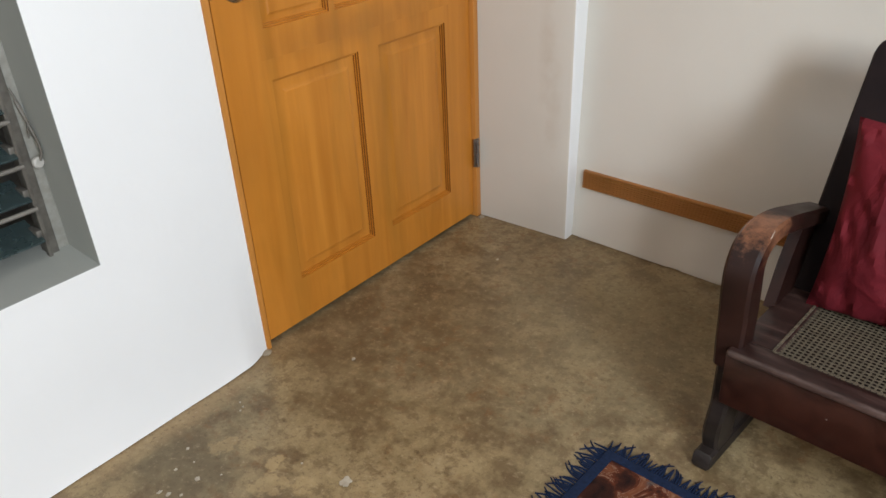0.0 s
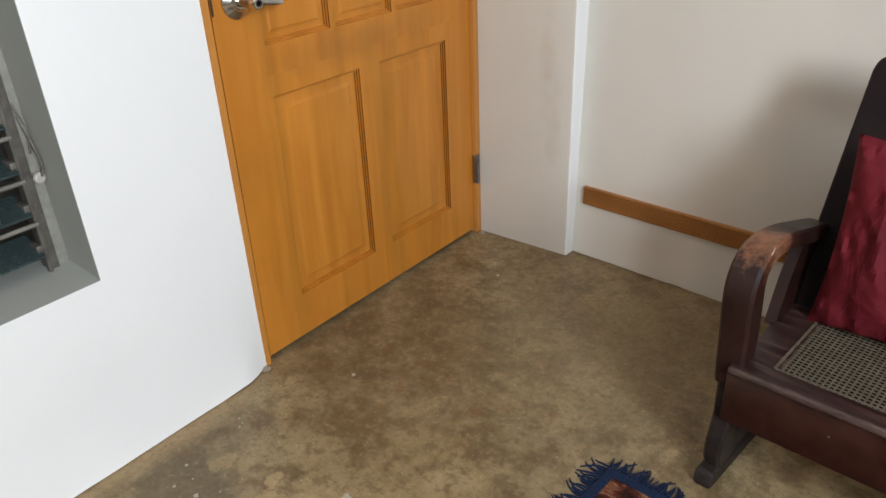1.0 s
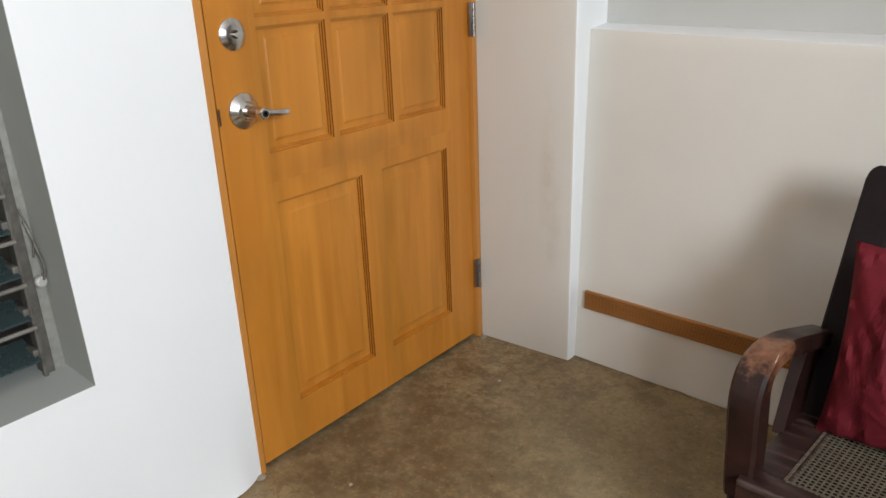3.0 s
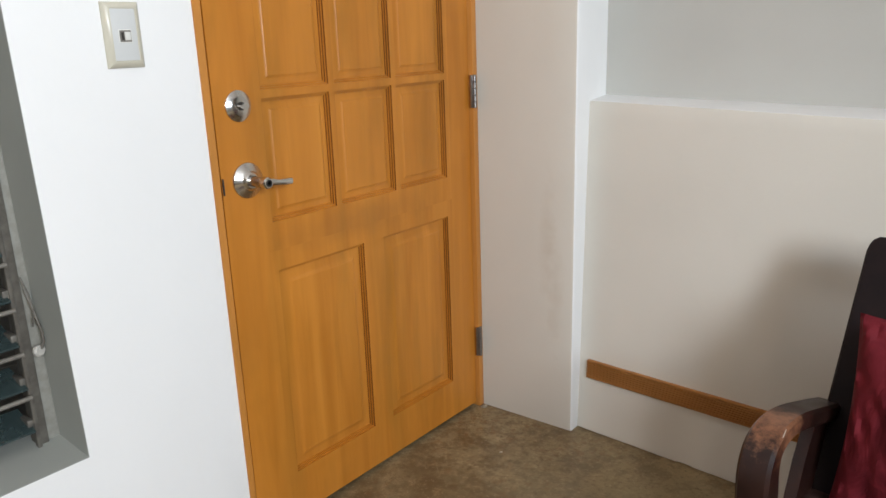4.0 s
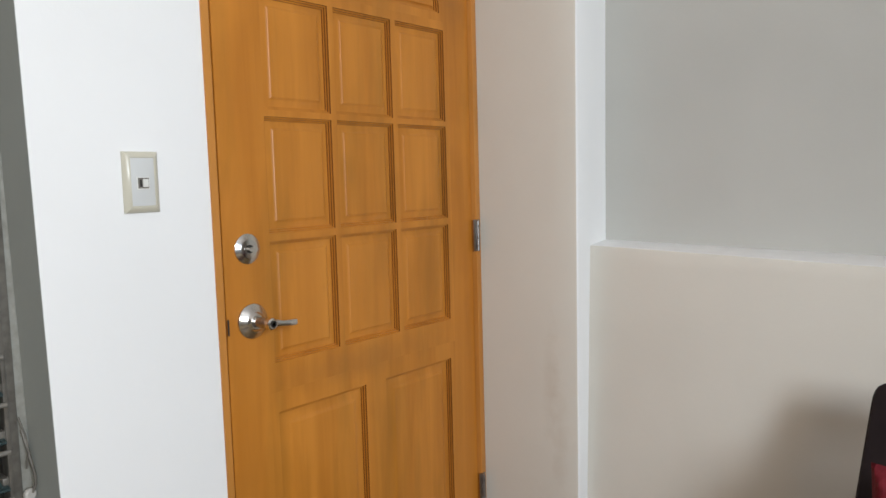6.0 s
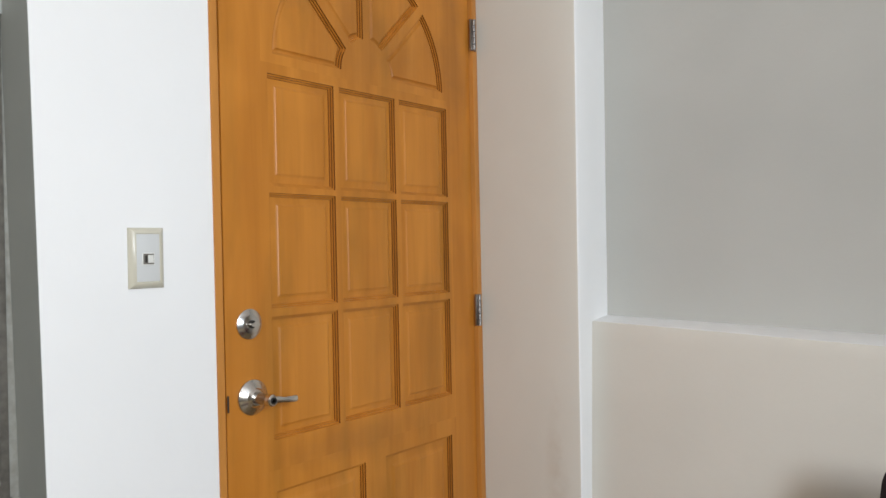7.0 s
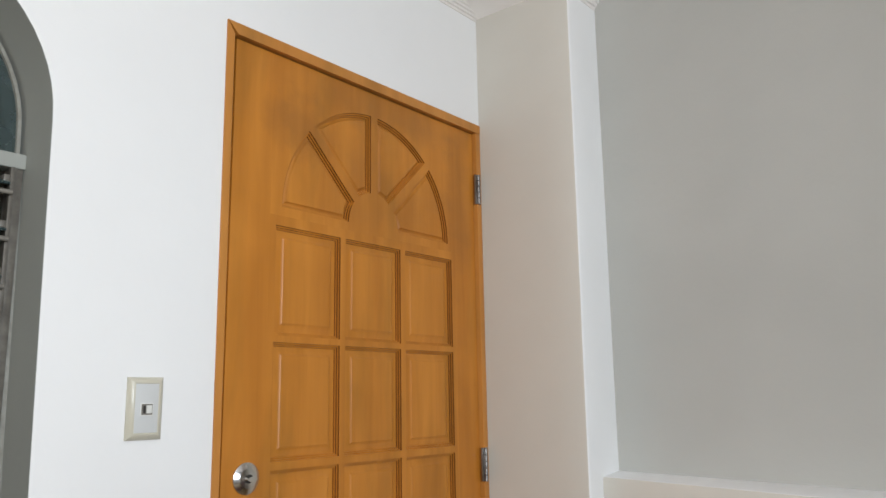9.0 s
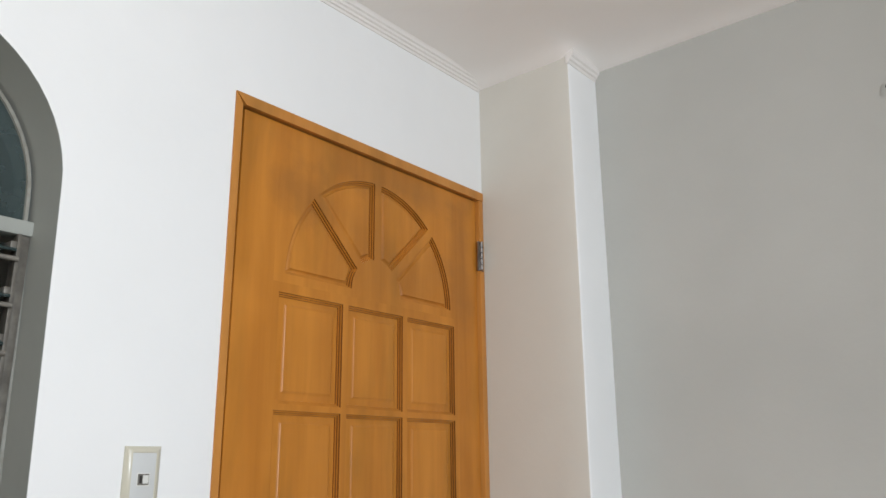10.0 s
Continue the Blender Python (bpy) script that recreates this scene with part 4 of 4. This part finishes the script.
        # sled foot and legs
        foot = bent(((0.052, 0.022), (0.075, 0.020), (0.20, 0.018), (0.36, 0.018), (0.50, 0.016)), 5)
        fat = [0.020, 0.034] + [0.038] * (len(foot) - 4) + [0.034, 0.02]
        P("foot", strip_mesh(foot, 0.038, fat, x - 0.027 * s), LEG_WOOD, "rounded runner foot")
        leg = bent(((0.125, 0.030), (0.105, 0.080), (0.085, 0.150), (0.080, 0.230), (0.085, 0.325)), 4)
        rings = strip_mesh(leg, 0.036, [0.070 + 0.03 * k / len(leg) for k in range(len(leg))], 0.0)
        for v in rings.verts:
            v.co.x += x - s * (0.027 - 0.022 * smooth_step(0.03, 0.22, v.co.z))
        P("leg", rings, LEG_WOOD)
        P("leg", strip_mesh(bent(((0.42, 0.025), (0.40, 0.12), (0.39, 0.325)), 5), 0.036, 0.07, x - 0.008 * s), CHAIR_WOOD)
    # reclined back
    def lean(z, off=0.0):
        return (0.385 + 0.525 * (z - 0.51) + off, z)
    top = 0.797
    for x in (0.028, CH_W - 0.028):
        rungs = [lean(z) for z in (0.30, 0.42, 0.54, 0.66, 0.770, 0.783, 0.791, top)]
        P("back_stile", strip_mesh(rungs, [0.068, 0.068, 0.068, 0.068, 0.067, 0.061, 0.052, 0.034], 0.030, x), BACK_WOOD)
    P("back_rail", strip_mesh([lean(0.725, 0.002), lean(top - 0.004, 0.002)], CH_W - 0.14, 0.032, CH_W / 2), BACK_WOOD)
    P("back_rail", strip_mesh([lean(0.375, 0.002), lean(0.43, 0.002)], CH_W - 0.14, 0.026, CH_W / 2), BACK_WOOD)
    # woven cane between the stiles of the back
    bm = bmesh.new()
    b0, b1, k0, k1 = 0.060, CH_W - 0.060, 0.425, 0.730
    def strand(p, q, half, off):
        (xa, za), (xb, zb) = p, q
        w = Vector((xb - xa, zb - za)).normalized()
        sx, sz = -w.y * half, w.x * half
        near = [bm.verts.new((x, *lean(z, off))) for x, z in ((xa + sx, za + sz), (xa - sx, za - sz), (xb - sx, zb - sz), (xb + sx, zb + sz))]
        far = [bm.verts.new(v.co + Vector((0, 0.001, 0))) for v in near]
        bm.faces.new(near)
        for i in range(4):
            bm.faces.new((near[i], near[(i + 1) % 4], far[(i + 1) % 4], far[i]))
    for k in range(int((b1 - b0) / 0.012) + 1):
        strand((b0 + 0.012 * k, k0), (b0 + 0.012 * k, k1), 0.0030, 0.004)
    for k in range(int((k1 - k0) / 0.011) + 1):
        strand((b0, k0 + 0.011 * k), (b1, k0 + 0.011 * k), 0.0028, 0.0025)
    P("back_cane", bm, CANE, "woven cane back panel", kind="stuff")
    return chair


build_chair()


def build_cushion():
    """A slumped square cushion leaning on the chair's back."""
    w, h, t = 0.43, 0.37, 0.15
    bm = bmesh.new()
    n = 48
    sides = []
    for s in (1, -1):
        rows = []
        for i in range(n + 1):
            row = []
            for j in range(n + 1):
                a, b = 2 * i / n - 1, 2 * j / n - 1
                puff = max(0.0, (1 - a * a) * (1 - b * b)) ** 0.45
                pinch = 1 - 0.055 * (1 - b * b) * abs(a) ** 3
                pinch_b = 1 - 0.055 * (1 - a * a) * abs(b) ** 3
                crease = 0.016 * noise.noise((4.5 * a + s, 1.8 * b, s * 2.0)) + 0.009 * noise.noise((10 * a + 2 * b, 3.5 * b, 5 + s)) + 0.005 * noise.noise((20 * a, 7 * b, 3 + s))
                row.append(bm.verts.new((a * w / 2 * pinch, s * (t / 2 * puff + crease * (puff > 0.02)) + 0.004 * noise.noise((2 * a, 2 * b, 8)), b * h / 2 * pinch_b)))
            rows.append(row)
        for r, q in zip(rows, rows[1:]):
            for j in range(n):
                bm.faces.new((r[j], q[j], q[j + 1], r[j + 1]))
        sides.append(rows)
    bmesh.ops.remove_doubles(bm, verts=bm.verts[:], dist=0.003)
    ob = new("cushion", meshed("cushion", bm, RED))
    ob.matrix_basis = CHAIR @ pose(0.262, 0.280, SEAT_Z + 0.178, -12, 0, 0)
    return tagged(ob, "crumpled dark red cloth cushion leaning in the armchair", "cushion")


build_cushion()

# ---- rug ----
def build_rug():
    rug = thing("rug", pose(0.900, -0.778, 0, 0, 0, -4.0), "small printed rug with navy border and yarn fringe", "rug")
    L, W, T = 0.90, 0.58, 0.008
    border = 0.022
    bm = box(bmesh.new(), border, -L + border, 0.001, W - border, -border, T, 0.002)
    bmesh.ops.subdivide_edges(bm, edges=bm.edges[:], cuts=3, use_grid_fill=True)
    part("rug_field", bm, RUG, rug, "printed pile in browns and oranges", local=True)
    bm = bmesh.new()
    rings = []
    for d, z in ((0, 0.001), (0, T - 0.001), (0.002, T + 0.001), (border + 0.002, T + 0.001), (border + 0.002, 0.002)):
        rings.append([(d, -L + d, z), (W - d, -L + d, z), (W - d, -d, z), (d, -d, z)])
    swept(bm, rings, True, False)
    part("rug_border", bm, BLUE, rug, "navy woven border", local=True)
    rng = random.Random(4)
    for (a, b, way) in (((0, 0), (W, 0), (0, 1)), ((0, -L), (0, 0), (-1, 0)), ((W, -L), (W, 0), (1, 0)), ((0, -L), (W, -L), (0, -1))):
        bm = bmesh.new()
        a, b, way = Vector(a), Vector(b), Vector(way)
        m = int((b - a).length / 0.0062)
        for k in range(m + 1):
            p = a.lerp(b, k / m)
            bunch = 0.35 * math.sin(k * 0.9) + rng.uniform(-0.5, 0.5)
            along = (b - a).normalized()
            length = rng.uniform(0.030, 0.052)
            pts = []
            for j in range(5):
                f = j / 4
                q = p + way * length * f + along * length * bunch * f * f * 0.8
                pts.append((q.x, q.y, 0.0045 + 0.003 * math.sin(3 * f + k) * (1 - f) - 0.0018 * f))
            tube(bm, pts, [0.0026, 0.0027, 0.0023, 0.0019, 0.0012], 6)
        part("fringe", bm, BLUE, rug, "tangled navy yarn fringe", local=True, kind="stuff")
    return rug


build_rug()


# ---- dried paint on the floor ----
def build_flecks():
    rng = random.Random(7)
    spots = ((0.217, -0.858, 0.005), (0.500, -1.174, 0.013), (0.235, -1.355, 0.0055), (0.232, -0.227, 0.004), (0.202, -1.426, 0.0042),
             (0.222, -1.419, 0.0046), (0.174, -1.367, 0.003), (0.141, -1.313, 0.0035), (0.136, -1.161, 0.0022), (0.130, -1.148, 0.0018),
             (0.384, -1.193, 0.0022), (0.111, -1.142, 0.0020), (0.246, -1.404, 0.0028), (0.188, -1.330, 0.0020), (0.268, -1.318, 0.0018))
    for x, y, r in spots:
        bm = bmesh.new()
        m = 40
        seed = rng.uniform(0, 50)
        top = []
        for k in range(m):
            a = 2 * math.pi * k / m
            q = r * (1 + 0.55 * noise.noise((1.6 * math.cos(a), 1.6 * math.sin(a), seed)) + 0.16 * noise.noise((4 * math.cos(a), 4 * math.sin(a), seed)))
            top.append(bm.verts.new((0.85 * q * math.cos(a), 1.1 * q * math.sin(a), 0.0012)))
        low = [bm.verts.new((1.06 * v.co.x, 1.06 * v.co.y, -0.0008)) for v in top]
        crown = bm.verts.new((0, 0, 0.0016))
        for k in range(m):
            bm.faces.new((low[k], low[(k + 1) % m], top[(k + 1) % m], top[k]))
            bm.faces.new((top[k], top[(k + 1) % m], crown))
        name = "paint_fleck"
        ob = new(name, meshed(name, bm, FLECK))
        ob.matrix_basis = pose(x, y, 0.0012)
        tagged(ob, "small pale dried paint splash on the concrete floor", "paint splash", "paint splashes")


build_flecks()


# cement smeared at the feet of the door frame
for k, (x, y, r) in enumerate(((0.010, -0.972, 0.011), (0.018, -0.012, 0.010))):
    bm = bmesh.new()
    bmesh.ops.create_icosphere(bm, subdivisions=3, radius=1.0)
    for v in bm.verts:
        v.co = Vector((v.co.x * r, v.co.y * 1.3 * r, v.co.z * 0.006)) * (1 + 0.35 * noise.noise(v.co * 2.5 + Vector((k, 0, 0))))
    ob = new("cement_smear", meshed("cement_smear", bm, CEMENT))
    ob.matrix_basis = pose(x, y, 0.001)
    tagged(ob, "rough pale cement smear at the wall's foot", "cement smear", "cement smears")


def build_hook():
    """A small dark hook in the grey upper wall."""
    hook = thing("wall_hook", pose(1.190, 0.18, 2.19), "small dark metal hook fixed in the grey upper wall", "hook")
    part("back_plate", turned(bmesh.new(), (1.190, 0.182, 2.19), (0, -1, 0), ((0, 0.009), (0.003, 0.009), (0.005, 0.006), (0.005, 0.0)), 16), DARK_STEEL, hook)
    part("bent_wire", tube(bmesh.new(), [(1.190, 0.178, 2.19), (1.190, 0.158, 2.190), (1.190, 0.148, 2.182), (1.190, 0.146, 2.170), (1.190, 0.152, 2.163)], 0.0025, 8), DARK_STEEL, hook)
    return hook


build_hook()
